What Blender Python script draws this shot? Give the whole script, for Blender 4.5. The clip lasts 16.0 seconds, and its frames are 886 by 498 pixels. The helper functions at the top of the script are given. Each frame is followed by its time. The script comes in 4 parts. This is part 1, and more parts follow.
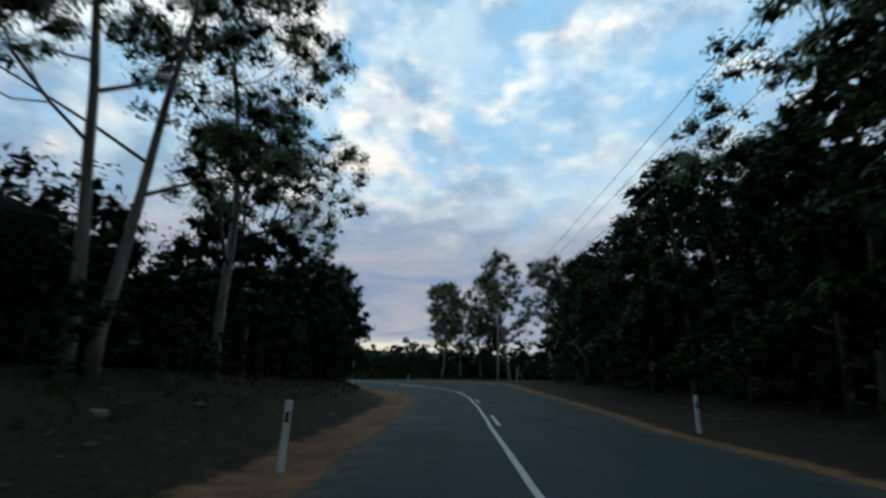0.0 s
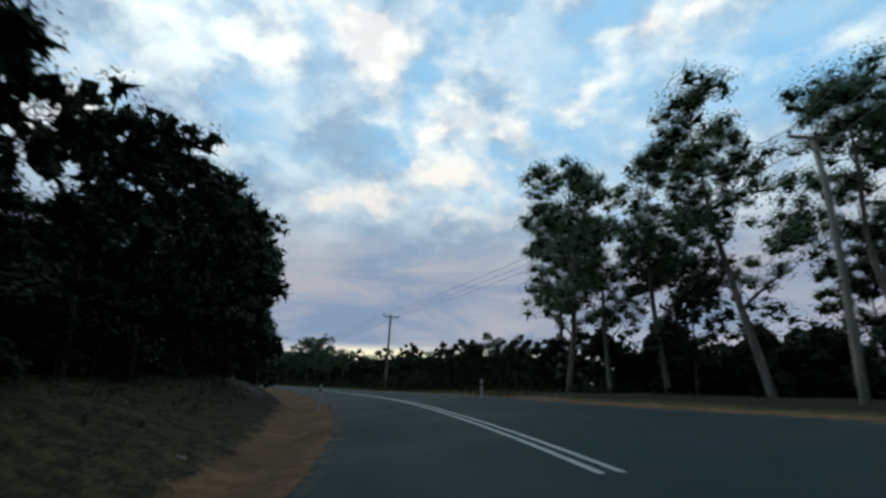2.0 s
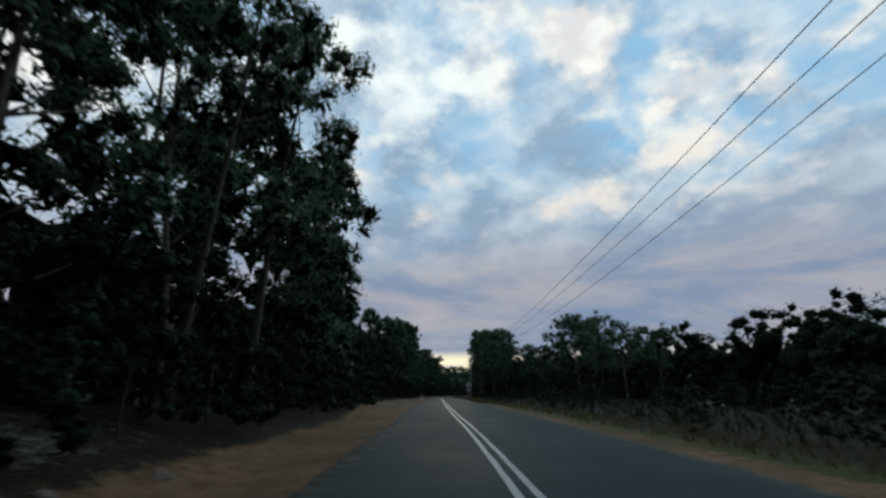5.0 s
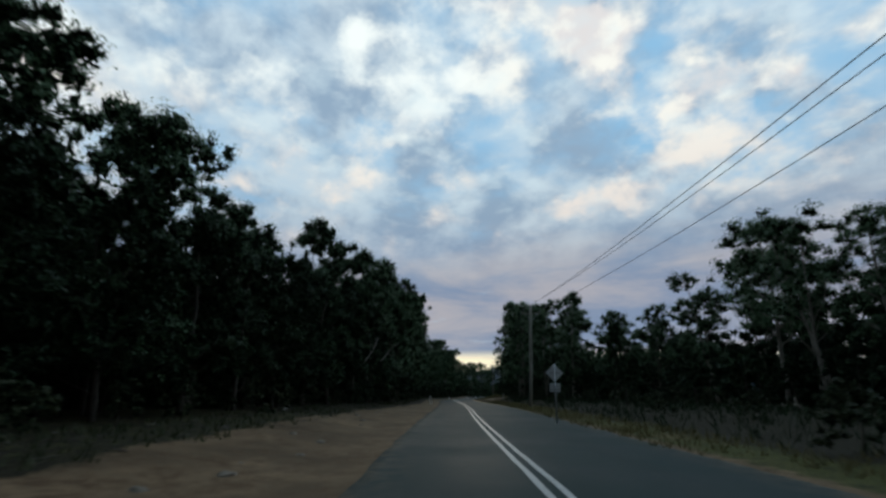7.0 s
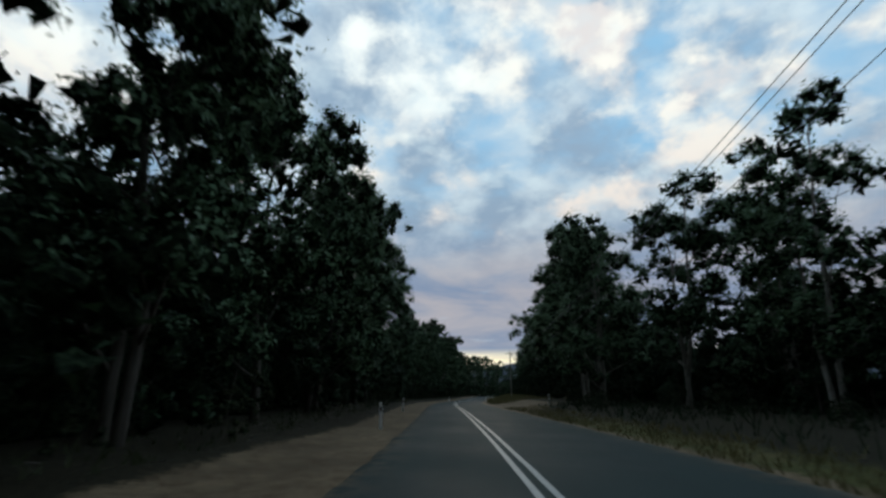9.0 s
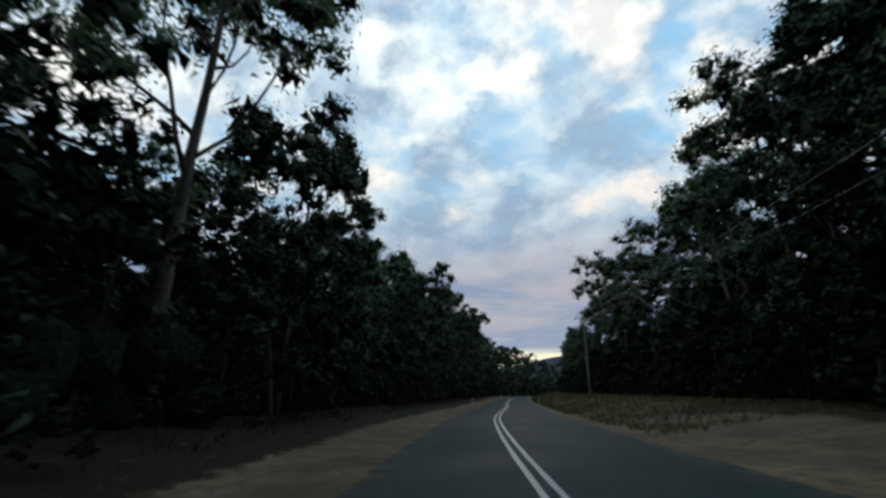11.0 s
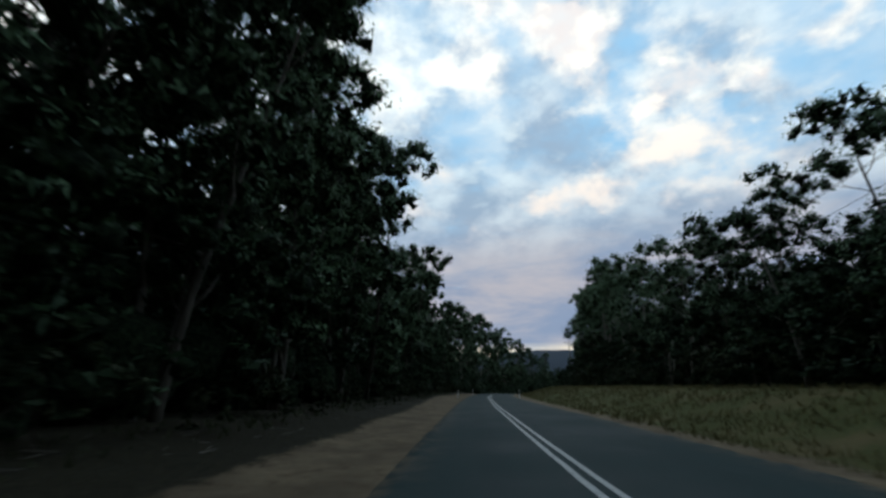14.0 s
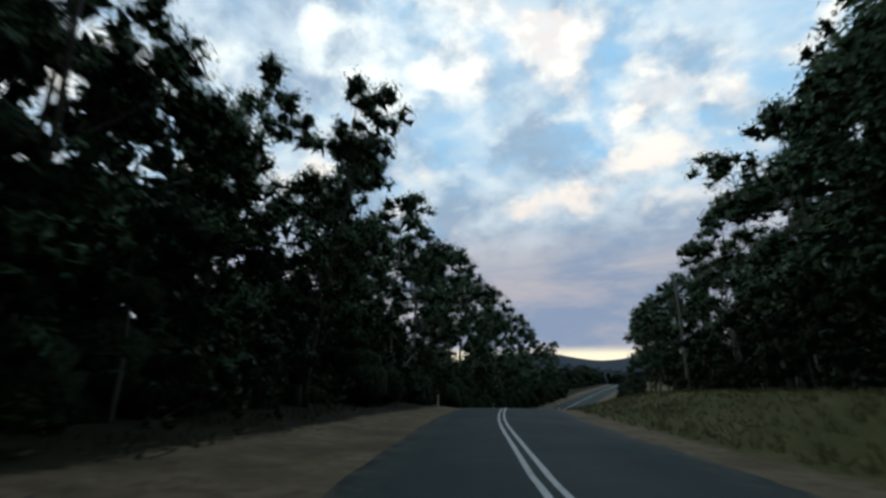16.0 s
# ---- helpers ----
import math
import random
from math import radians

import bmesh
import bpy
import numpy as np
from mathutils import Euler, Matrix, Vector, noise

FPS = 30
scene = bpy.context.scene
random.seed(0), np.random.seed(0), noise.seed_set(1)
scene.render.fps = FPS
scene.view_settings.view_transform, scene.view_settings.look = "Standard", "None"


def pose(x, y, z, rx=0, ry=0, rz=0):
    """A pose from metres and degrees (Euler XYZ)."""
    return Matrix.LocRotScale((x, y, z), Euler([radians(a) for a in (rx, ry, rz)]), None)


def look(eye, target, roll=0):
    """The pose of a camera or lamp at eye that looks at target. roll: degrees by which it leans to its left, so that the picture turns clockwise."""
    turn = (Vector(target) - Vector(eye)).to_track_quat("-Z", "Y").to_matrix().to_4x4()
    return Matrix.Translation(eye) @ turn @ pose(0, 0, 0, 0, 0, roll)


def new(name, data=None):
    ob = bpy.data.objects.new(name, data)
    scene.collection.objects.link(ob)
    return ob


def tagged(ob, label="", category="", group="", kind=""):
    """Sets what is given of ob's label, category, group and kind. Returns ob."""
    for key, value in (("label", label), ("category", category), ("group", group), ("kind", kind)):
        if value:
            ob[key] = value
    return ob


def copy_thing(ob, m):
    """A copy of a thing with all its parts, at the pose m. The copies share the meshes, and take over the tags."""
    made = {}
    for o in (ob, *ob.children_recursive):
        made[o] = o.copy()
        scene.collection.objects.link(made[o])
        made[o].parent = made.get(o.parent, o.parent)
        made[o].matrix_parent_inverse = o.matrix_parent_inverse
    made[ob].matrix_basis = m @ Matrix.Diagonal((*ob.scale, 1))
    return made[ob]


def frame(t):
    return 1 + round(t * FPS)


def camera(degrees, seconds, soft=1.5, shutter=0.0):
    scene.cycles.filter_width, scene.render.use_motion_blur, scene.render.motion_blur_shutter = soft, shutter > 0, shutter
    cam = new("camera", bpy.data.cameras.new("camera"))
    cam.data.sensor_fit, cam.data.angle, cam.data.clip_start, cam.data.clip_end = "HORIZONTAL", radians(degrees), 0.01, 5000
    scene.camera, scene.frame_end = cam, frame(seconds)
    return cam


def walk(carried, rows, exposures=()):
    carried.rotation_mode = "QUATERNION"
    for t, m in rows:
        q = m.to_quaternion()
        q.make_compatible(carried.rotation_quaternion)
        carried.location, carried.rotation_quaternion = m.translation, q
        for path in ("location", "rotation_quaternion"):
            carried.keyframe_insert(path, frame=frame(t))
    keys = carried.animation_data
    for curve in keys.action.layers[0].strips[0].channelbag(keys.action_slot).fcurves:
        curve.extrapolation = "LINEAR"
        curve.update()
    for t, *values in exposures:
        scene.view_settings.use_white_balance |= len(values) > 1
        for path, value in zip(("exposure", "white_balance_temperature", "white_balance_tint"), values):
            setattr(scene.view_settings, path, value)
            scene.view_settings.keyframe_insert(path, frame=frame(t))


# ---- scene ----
cam = camera(86.2, 16.0, soft=2.7, shutter=0.15)

# seconds, x, y, z, pitch, roll, yaw
ROWS = [
    (0.0, 0.00, 0.00, 0.66, 15.38, -0.66, -2.61),
    (0.5, 0.69, 10.62, 0.67, 15.57, -1.00, -2.02),
    (1.0, 1.03, 21.18, 0.68, 15.77, -1.48, -0.00),
    (1.5, 0.70, 31.53, 0.71, 16.11, -1.72, 3.19),
    (2.0, -0.41, 41.45, 0.78, 16.35, -1.10, 7.47),
    (2.5, -2.62, 51.23, 0.91, 16.92, -1.27, 12.65),
    (3.0, -5.77, 60.49, 1.09, 17.17, -1.24, 18.45),
    (3.5, -9.69, 69.30, 1.28, 17.30, -0.65, 24.18),
    (4.0, -13.98, 77.61, 1.44, 17.19, -0.01, 28.84),
    (4.5, -18.84, 85.70, 1.56, 17.26, 0.41, 33.09),
    (5.0, -24.28, 93.68, 1.64, 16.89, 0.15, 37.23),
    (5.5, -30.29, 101.55, 1.70, 16.73, 0.02, 39.82),
    (6.0, -36.63, 109.39, 1.73, 16.68, -0.04, 40.46),
    (6.5, -43.06, 117.32, 1.75, 16.67, -0.06, 39.60),
    (7.0, -49.46, 125.31, 1.76, 16.87, -0.12, 38.92),
    (7.5, -55.74, 133.31, 1.75, 16.74, -0.02, 39.00),
    (8.0, -61.81, 141.10, 1.75, 16.95, -0.19, 39.17),
    (8.5, -67.64, 148.86, 1.75, 16.90, -0.18, 38.74),
    (9.0, -73.77, 156.92, 1.75, 16.75, -0.11, 39.12),
    (9.5, -80.21, 165.23, 1.73, 16.74, -0.04, 39.86),
    (10.0, -87.01, 173.78, 1.71, 16.88, 0.06, 40.74),
    (10.5, -94.20, 182.57, 1.67, 16.88, 0.30, 41.48),
    (11.0, -101.73, 191.69, 1.61, 16.72, 0.56, 41.51),
    (11.5, -109.38, 201.16, 1.53, 16.83, 0.78, 41.08),
    (12.0, -116.86, 211.00, 1.43, 16.74, 0.97, 39.72),
    (12.5, -123.85, 221.06, 1.30, 16.47, 1.27, 38.50),
    (13.0, -130.71, 231.43, 1.19, 16.08, 0.87, 37.21),
    (13.5, -138.02, 242.06, 1.11, 16.17, 0.62, 36.61),
    (14.0, -145.42, 253.19, 1.06, 16.17, 0.29, 35.97),
    (14.5, -152.97, 264.89, 1.01, 16.25, -0.02, 35.52),
    (15.0, -160.65, 277.16, 0.98, 16.28, -0.26, 35.06),
    (15.5, -168.37, 289.83, 0.95, 16.45, -0.30, 34.50),
    (16.0, -175.87, 302.59, 0.92, 16.48, -0.33, 33.35),
]
walk(cam, [(t, pose(x, y, z, 90 + p, r, w)) for t, x, y, z, p, r, w in ROWS], ((0, 0.06, 6250, 0), (2, 0.05, 6270, 0), (3.5, -0.06, 6300, 1), (8.2, -0.12, 6420, 2), (10.5, 0.10, 6450, 2), (13.5, 0.14, 6480, 3), (16, 0.10, 6500, 3)))

# ---- world and light ----
SUN_AZ, SUN_EL = 37.0, 4.0   # degrees left of +y, degrees above the horizon


class Nodes:
    """Short hand for building a node tree."""

    def __init__(self, tree):
        self.t = tree

    def add(self, kind, operation="", attribute_name=""):
        n = self.t.nodes.new(kind)
        if operation:
            n.operation = operation
        if attribute_name:
            n.attribute_name = attribute_name
        return n

    def put(self, sock, v):
        if isinstance(v, bpy.types.NodeSocket):
            self.t.links.new(v, sock)
        else:
            sock.default_value = v

    def math(self, op, a, b=0.0, c=0.0):
        n = self.add("ShaderNodeMath", operation=op)
        for i, v in enumerate((a, b, c)):
            self.put(n.inputs[i], v)
        return n.outputs[0]

    def ramp(self, v, lo, hi, a=0.0, b=1.0):
        n = self.add("ShaderNodeMapRange")
        n.interpolation_type = "SMOOTHSTEP"
        for i, q in enumerate((v, lo, hi, a, b)):
            self.put(n.inputs[i], q)
        return n.outputs[0]

    def mix(self, f, a, b, mode="MIX"):
        n = self.add("ShaderNodeMix")
        n.data_type, n.blend_type = "RGBA", mode
        self.put(n.inputs[0], f)
        for s, v in ((n.inputs[6], a), (n.inputs[7], b)):
            self.put(s, (*v, 1.0) if isinstance(v, tuple) and len(v) == 3 else v)
        return n.outputs[2]

    def noise(self, vec, scale, detail=4.0, rough=0.55, warp=0.0):
        n = self.add("ShaderNodeTexNoise")
        if vec is not None:
            self.put(n.inputs["Vector"], vec)
        n.inputs["Scale"].default_value = scale
        n.inputs["Detail"].default_value = detail
        n.inputs["Roughness"].default_value = rough
        n.inputs["Distortion"].default_value = warp
        return n


def make_world():
    w = bpy.data.worlds.new("dusk_sky")
    scene.world = w
    w.use_nodes = True
    w.node_tree.nodes.clear()
    k = Nodes(w.node_tree)
    co = k.add("ShaderNodeTexCoord").outputs["Generated"]
    xyz = k.add("ShaderNodeSeparateXYZ")
    k.put(xyz.inputs[0], co)
    x, y, z = xyz.outputs
    sky = k.add("ShaderNodeTexSky")
    sky.sky_type, sky.sun_disc = "NISHITA", False
    sky.sun_elevation, sky.sun_rotation = radians(SUN_EL), radians(-SUN_AZ)
    # cloud deck seen as a flat layer overhead
    zz = k.math("ADD", k.math("MAXIMUM", z, 0.0), 0.10)
    uv = k.add("ShaderNodeCombineXYZ")
    k.put(uv.inputs[0], k.math("DIVIDE", x, zz))
    k.put(uv.inputs[1], k.math("DIVIDE", y, zz))
    big = k.noise(uv.outputs[0], 1.35, 4, 0.5, 0.2).outputs[0]
    mid = k.noise(uv.outputs[0], 3.0, 4, 0.5, 0.2).outputs[0]
    small = k.noise(uv.outputs[0], 6.5, 4, 0.5, 0.1).outputs[0]
    tall = k.add("ShaderNodeMapping")
    k.put(tall.inputs[0], co)
    tall.inputs["Scale"].default_value = (1.0, 1.0, 1.35)
    puff = k.noise(tall.outputs[0], 11.0, 5, 0.52, 0.15).outputs[0]
    wob = k.noise(co, 7.0, 4, 0.6)
    sep = k.add("ShaderNodeSeparateColor")
    k.put(sep.inputs[0], wob.outputs["Color"])
    az = k.math("MULTIPLY", k.math("ARCTAN2", k.math("MULTIPLY", x, -1.0), y), 57.2958)
    el = k.math("MULTIPLY", k.math("ARCSINE", z), 57.2958)
    azw = k.math("ADD", az, k.math("MULTIPLY", k.math("SUBTRACT", sep.outputs[0], 0.5), 16.0))
    elw = k.math("ADD", el, k.math("MULTIPLY", k.math("SUBTRACT", sep.outputs[1], 0.5), 12.0))

    def patches(rows):
        """Soft round patches of the deck, summed: azimuth, elevation, half widths, strength."""
        total = None
        for a, e, sa, se, amp in rows:
            da = k.math("POWER", k.math("ABSOLUTE", k.math("DIVIDE", k.math("SUBTRACT", azw, a), sa)), 2.0)
            de = k.math("POWER", k.math("ABSOLUTE", k.math("DIVIDE", k.math("SUBTRACT", elw, e), se)), 2.0)
            g = k.math("MULTIPLY", k.math("EXPONENT", k.math("MULTIPLY", k.math("ADD", da, de), -1.0)), amp)
            total = g if total is None else k.math("ADD", total, g)
        return total

    heads = patches(((17, 37.2, 4.4, 3.8, 1.5), (21.5, 41, 4.6, 2.6, 1.4), (5.2, 32.4, 3.6, 2.0, 1.0), (8, 30, 2.8, 1.6, 0.9), (-1, 29.8, 2.6, 1.9, 1.0), (8.4, 24.9, 4.8, 1.8, 1.0), (15.6, 22.4, 4.4, 1.8, 0.9),
                     (44, 36, 8.0, 4.2, 0.8), (62, 33.5, 4.2, 2.4, 0.8), (58.5, 27, 3.4, 1.8, 0.8), (33, 37, 3.4, 2.8, 0.7), (71, 30.5, 2.6, 2.0, 0.7)))
    heads = k.math("ADD", heads, patches(((-19.2, 37.8, 2.7, 1.8, 1.0), (-25.6, 38.6, 2.6, 1.7, 1.0), (-11, 33.2, 4.2, 1.6, 0.6), (40.5, 32, 5.0, 3.2, 0.6), (24, 21.4, 3.4, 1.5, 0.8), (50, 40.4, 4.2, 1.8, 0.8),
                                          (33, 44, 6.0, 2.0, 0.9), (-27, 30.4, 2.6, 1.0, 0.6), (51, 23.5, 3.2, 1.3, 0.6), (62, 23.2, 3.2, 1.4, 0.6), (84, 30, 8.0, 4.0, 0.9), (35, 25, 2.4, 1.6, 0.5))))
    gaps = patches(((28, 40.5, 6.2, 2.6, 1.0), (10.5, 33.0, 2.4, 3.2, 1.0), (2.5, 26.8, 3.6, 1.4, 0.8), (-8, 32, 4.0, 3.0, 0.5), (-9, 42, 12, 2.6, 0.6), (-24.3, 33.6, 6.8, 3.0, 0.6), (12, 28.8, 4.6, 2.2, 0.8), (47, 31.4, 4.0, 1.5, 0.5), (31, 21.8, 3.6, 1.3, 0.5)))
    dusky = patches(((53, 32.6, 4.6, 3.0, 1.0), (66.5, 37.5, 4.8, 2.8, 0.8), (34, 20.8, 9.5, 3.2, 0.8), (41, 27.6, 4.6, 2.2, 0.8), (22, 29.6, 4.0, 2.6, 0.8), (3, 15.5, 9.5, 3.2, 0.9), (13, 12.8, 10, 2.8, 0.8), (20.5, 26, 5.5, 2.2, 0.6), (42, 27.9, 3.4, 2.6, 0.5)))
    blue = k.mix(1.0, sky.outputs[0], (0.60, 0.72, 0.85), "MULTIPLY")
    gain = k.add("ShaderNodeVectorMath", operation="SCALE")
    k.put(gain.inputs[0], blue)
    gain.inputs["Scale"].default_value = 0.10
    base = k.mix(0.85, gain.outputs[0], (0.33, 0.60, 0.91))
    # how closed the deck is, thicker towards the horizon
    low = k.ramp(el, 27.0, 12.0)
    shut = k.math("ADD", k.math("MULTIPLY", k.math("SUBTRACT", big, 0.5), 0.9), k.math("MULTIPLY", k.math("SUBTRACT", mid, 0.5), 1.1))
    shut = k.math("ADD", k.math("ADD", shut, k.math("MULTIPLY", heads, 0.5)), k.math("ADD", k.math("MULTIPLY", low, 0.5), k.math("MULTIPLY", dusky, 0.3)))
    shut = k.ramp(k.math("SUBTRACT", k.math("ADD", shut, k.math("MULTIPLY", k.math("SUBTRACT", small, 0.5), 0.8)), k.math("MULTIPLY", gaps, 0.34)), -0.48, 0.30)
    # grey-violet bodies
    rough = k.noise(tall.outputs[0], 8.5, 5, 0.55, 0.15).outputs[0]
    bodycol = k.mix(k.ramp(k.math("SUBTRACT", rough, k.math("MULTIPLY", dusky, 0.16)), 0.30, 0.62), (0.31, 0.41, 0.56), (0.60, 0.69, 0.80))
    lay = k.add("ShaderNodeCombineXYZ")
    k.put(lay.inputs[0], k.math("MULTIPLY", az, 0.055))
    k.put(lay.inputs[1], k.math("MULTIPLY", el, 0.20))
    drift = k.noise(lay.outputs[0], 1.0, 6, 0.6, 0.4).outputs[0]
    lowcol = k.mix(k.ramp(drift, 0.36, 0.64), (0.25, 0.31, 0.46), (0.47, 0.44, 0.50))
    bodycol = k.mix(k.ramp(el, 23.0, 11.0), bodycol, lowcol)
    c = k.mix(shut, base, bodycol)
    # sunlit heads
    glow = k.math("ADD", k.math("MULTIPLY", k.math("SUBTRACT", small, 0.5), 0.7), k.math("MULTIPLY", k.math("SUBTRACT", puff, 0.5), 1.9))
    glow = k.math("SUBTRACT", k.math("ADD", glow, k.math("MULTIPLY", heads, 0.64)), k.math("MULTIPLY", dusky, 0.22))
    hl = k.math("MULTIPLY", k.ramp(glow, -0.04, 0.74), k.ramp(el, 12.0, 22.0))
    headcol = k.mix(k.ramp(puff, 0.40, 0.60), (0.80, 0.74, 0.76), (1.0, 0.95, 0.91))
    headcol = k.mix(k.ramp(el, 33.0, 18.0), headcol, (0.92, 0.80, 0.76))
    headcol = k.mix(k.math("MULTIPLY", k.ramp(az, 26.0, 40.0), k.ramp(el, 27.0, 35.0)), headcol, (0.97, 0.99, 1.0))
    c = k.mix(hl, c, headcol)
    # pale wisps
    c = k.mix(k.math("MULTIPLY", k.ramp(small, 0.50, 0.72), k.math("MULTIPLY", k.ramp(el, 14.0, 26.0), 0.40)), c, (0.74, 0.86, 0.95))
    lift = k.add("ShaderNodeVectorMath", operation="SCALE")
    k.put(lift.inputs[0], c)
    k.put(lift.inputs["Scale"], k.ramp(el, 14.0, 40.0, 1.0, 1.10))
    c = lift.outputs[0]
    # opening under the deck where the sun has gone down
    band = k.math("MULTIPLY", k.ramp(el, 5.0, 3.6), k.ramp(el, 0.0, 1.6))
    near = k.ramp(k.math("ABSOLUTE", k.math("SUBTRACT", az, 30.0)), 55.0, 12.0)
    streak = k.add("ShaderNodeCombineXYZ")
    k.put(streak.inputs[0], k.math("MULTIPLY", az, 0.10))
    k.put(streak.inputs[1], k.math("MULTIPLY", el, 0.9))
    st = k.noise(streak.outputs[0], 1.0, 4, 0.6).outputs[0]
    band = k.math("MULTIPLY", k.math("MULTIPLY", band, near), k.ramp(st, 0.30, 0.55, 0.35, 1.0))
    c = k.mix(band, c, (1.15, 1.0, 0.74))
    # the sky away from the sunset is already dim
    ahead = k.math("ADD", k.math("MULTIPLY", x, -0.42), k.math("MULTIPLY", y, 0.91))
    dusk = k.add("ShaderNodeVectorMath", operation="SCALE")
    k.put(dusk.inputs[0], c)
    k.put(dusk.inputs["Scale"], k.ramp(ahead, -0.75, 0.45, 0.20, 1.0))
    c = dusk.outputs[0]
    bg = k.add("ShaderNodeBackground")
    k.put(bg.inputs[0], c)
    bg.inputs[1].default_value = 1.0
    out = k.add("ShaderNodeOutputWorld")
    k.put(out.inputs[0], bg.outputs[0])


make_world()
sun = new("sun", bpy.data.lights.new("sun", "SUN"))
sun.data.energy, sun.data.angle, sun.data.color = 0.5, radians(12), (1.0, 0.84, 0.66)
a, e = radians(SUN_AZ), radians(SUN_EL)
sun.matrix_basis = look((-math.sin(a) * math.cos(e) * 50, math.cos(a) * math.cos(e) * 50, math.sin(e) * 50), (0, 0, 0))


# ---- materials ----
def material(name):
    m = bpy.data.materials.new(name)
    m.use_nodes = True
    k = Nodes(m.node_tree)
    return m, k, m.node_tree.nodes["Principled BSDF"]


def bump(k, bsdf, height, strength, dist):
    b = k.add("ShaderNodeBump")
    b.inputs["Strength"].default_value, b.inputs["Distance"].default_value = strength, dist
    k.put(b.inputs["Height"], height)
    k.put(bsdf.inputs["Normal"], b.outputs[0])


def where(k):
    return k.add("ShaderNodeNewGeometry").outputs["Position"]


def leaf_material(name, dark, light, rough=0.55):
    m, k, b = material(name)
    g = k.add("ShaderNodeNewGeometry")
    o = k.add("ShaderNodeObjectInfo")
    n = k.noise(g.outputs["Position"], 0.8, 4).outputs[0]
    f = k.math("ADD", k.math("MULTIPLY", g.outputs["Random Per Island"], 0.32), k.math("MULTIPLY", n, 0.7))
    f = k.math("ADD", f, k.math("MULTIPLY", k.math("SUBTRACT", o.outputs["Random"], 0.5), 0.3))
    k.put(b.inputs["Base Color"], k.mix(f, dark, light))
    b.inputs["Roughness"].default_value = rough
    b.inputs["Specular IOR Level"].default_value = 0.18
    thin = k.add("ShaderNodeBsdfTranslucent")
    k.put(thin.inputs[0], b.inputs["Base Color"].links[0].from_socket)
    both = k.add("ShaderNodeMixShader")
    both.inputs[0].default_value = 0.18
    k.put(both.inputs[1], b.outputs[0])
    k.put(both.inputs[2], thin.outputs[0])
    k.put(m.node_tree.nodes["Material Output"].inputs[0], both.outputs[0])
    return m


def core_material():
    """The twigs and old leaves inside a clump, with the shade there put into a dark colour."""
    m, k, b = material("shaded_inner_foliage")
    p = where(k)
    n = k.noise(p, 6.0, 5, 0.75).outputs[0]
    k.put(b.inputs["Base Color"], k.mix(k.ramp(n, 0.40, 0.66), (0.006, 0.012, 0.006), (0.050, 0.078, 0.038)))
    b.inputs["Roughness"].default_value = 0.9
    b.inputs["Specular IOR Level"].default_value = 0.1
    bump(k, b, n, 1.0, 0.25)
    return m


def bark_material(name, dark, light):
    m, k, b = material(name)
    p = k.add("ShaderNodeTexCoord").outputs["Object"]
    st = k.add("ShaderNodeMapping")
    k.put(st.inputs[0], p)
    st.inputs["Scale"].default_value = (5.0, 5.0, 0.7)
    n = k.noise(st.outputs[0], 1.6, 6, 0.65, 0.6).outputs[0]
    fine = k.noise(p, 14.0, 4).outputs[0]
    c = k.mix(k.ramp(n, 0.35, 0.65), dark, light)
    k.put(b.inputs["Base Color"], k.mix(k.math("MULTIPLY", fine, 0.35), c, (0.10, 0.08, 0.06)))
    b.inputs["Roughness"].default_value = 0.85
    bump(k, b, n, 0.5, 0.03)
    return m


def plain_material(name, colour, worn, rough, metal=0.0, scale=9.0, amount=0.6):
    m, k, b = material(name)
    p = k.add("ShaderNodeTexCoord").outputs["Object"]
    n = k.noise(p, scale, 6, 0.65).outputs[0]
    n2 = k.noise(p, scale * 6, 3).outputs[0]
    f = k.math("MULTIPLY", k.ramp(k.math("ADD", k.math("MULTIPLY", n, 0.75), k.math("MULTIPLY", n2, 0.25)), 0.42, 0.68), amount)
    k.put(b.inputs["Base Color"], k.mix(f, colour, worn))
    k.put(b.inputs["Roughness"], k.math("ADD", k.math("MULTIPLY", n, 0.2), rough - 0.1))
    b.inputs["Metallic"].default_value = metal
    bump(k, b, n2, 0.15, 0.004)
    return m


def asphalt_material():
    m, k, b = material("asphalt")
    p = where(k)
    patch = k.noise(p, 0.35, 5, 0.6).outputs[0]
    grain = k.noise(p, 55.0, 3, 0.7).outputs[0]
    fine = k.noise(p, 160.0, 2).outputs[0]
    lane = k.add("ShaderNodeAttribute", attribute_name="lane").outputs["Fac"]
    wheel = k.math("SINE", k.math("MULTIPLY", lane, 4.0))
    c = k.mix(k.ramp(patch, 0.35, 0.68), (0.0155, 0.0315, 0.0310), (0.0240, 0.0450, 0.0438))
    c = k.mix(k.math("MULTIPLY", k.ramp(wheel, 0.2, 1.0), 0.25), c, (0.0135, 0.0270, 0.0268))
    c = k.mix(k.math("MULTIPLY", k.ramp(grain, 0.45, 0.75), 0.45), c, (0.038, 0.056, 0.054))
    dirt = k.math("MULTIPLY", k.add("ShaderNodeAttribute", attribute_name="edge").outputs["Fac"], k.ramp(k.noise(p, 2.2, 5, 0.7).outputs[0], 0.38, 0.62))
    c = k.mix(dirt, c, (0.15, 0.115, 0.075))
    k.put(b.inputs["Base Color"], c)
    k.put(b.inputs["Roughness"], k.ramp(patch, 0.3, 0.7, 0.68, 0.85))
    b.inputs["Specular IOR Level"].default_value = 0.16
    bump(k, b, k.math("ADD", grain, k.math("MULTIPLY", fine, 0.5)), 0.5, 0.01)
    return m


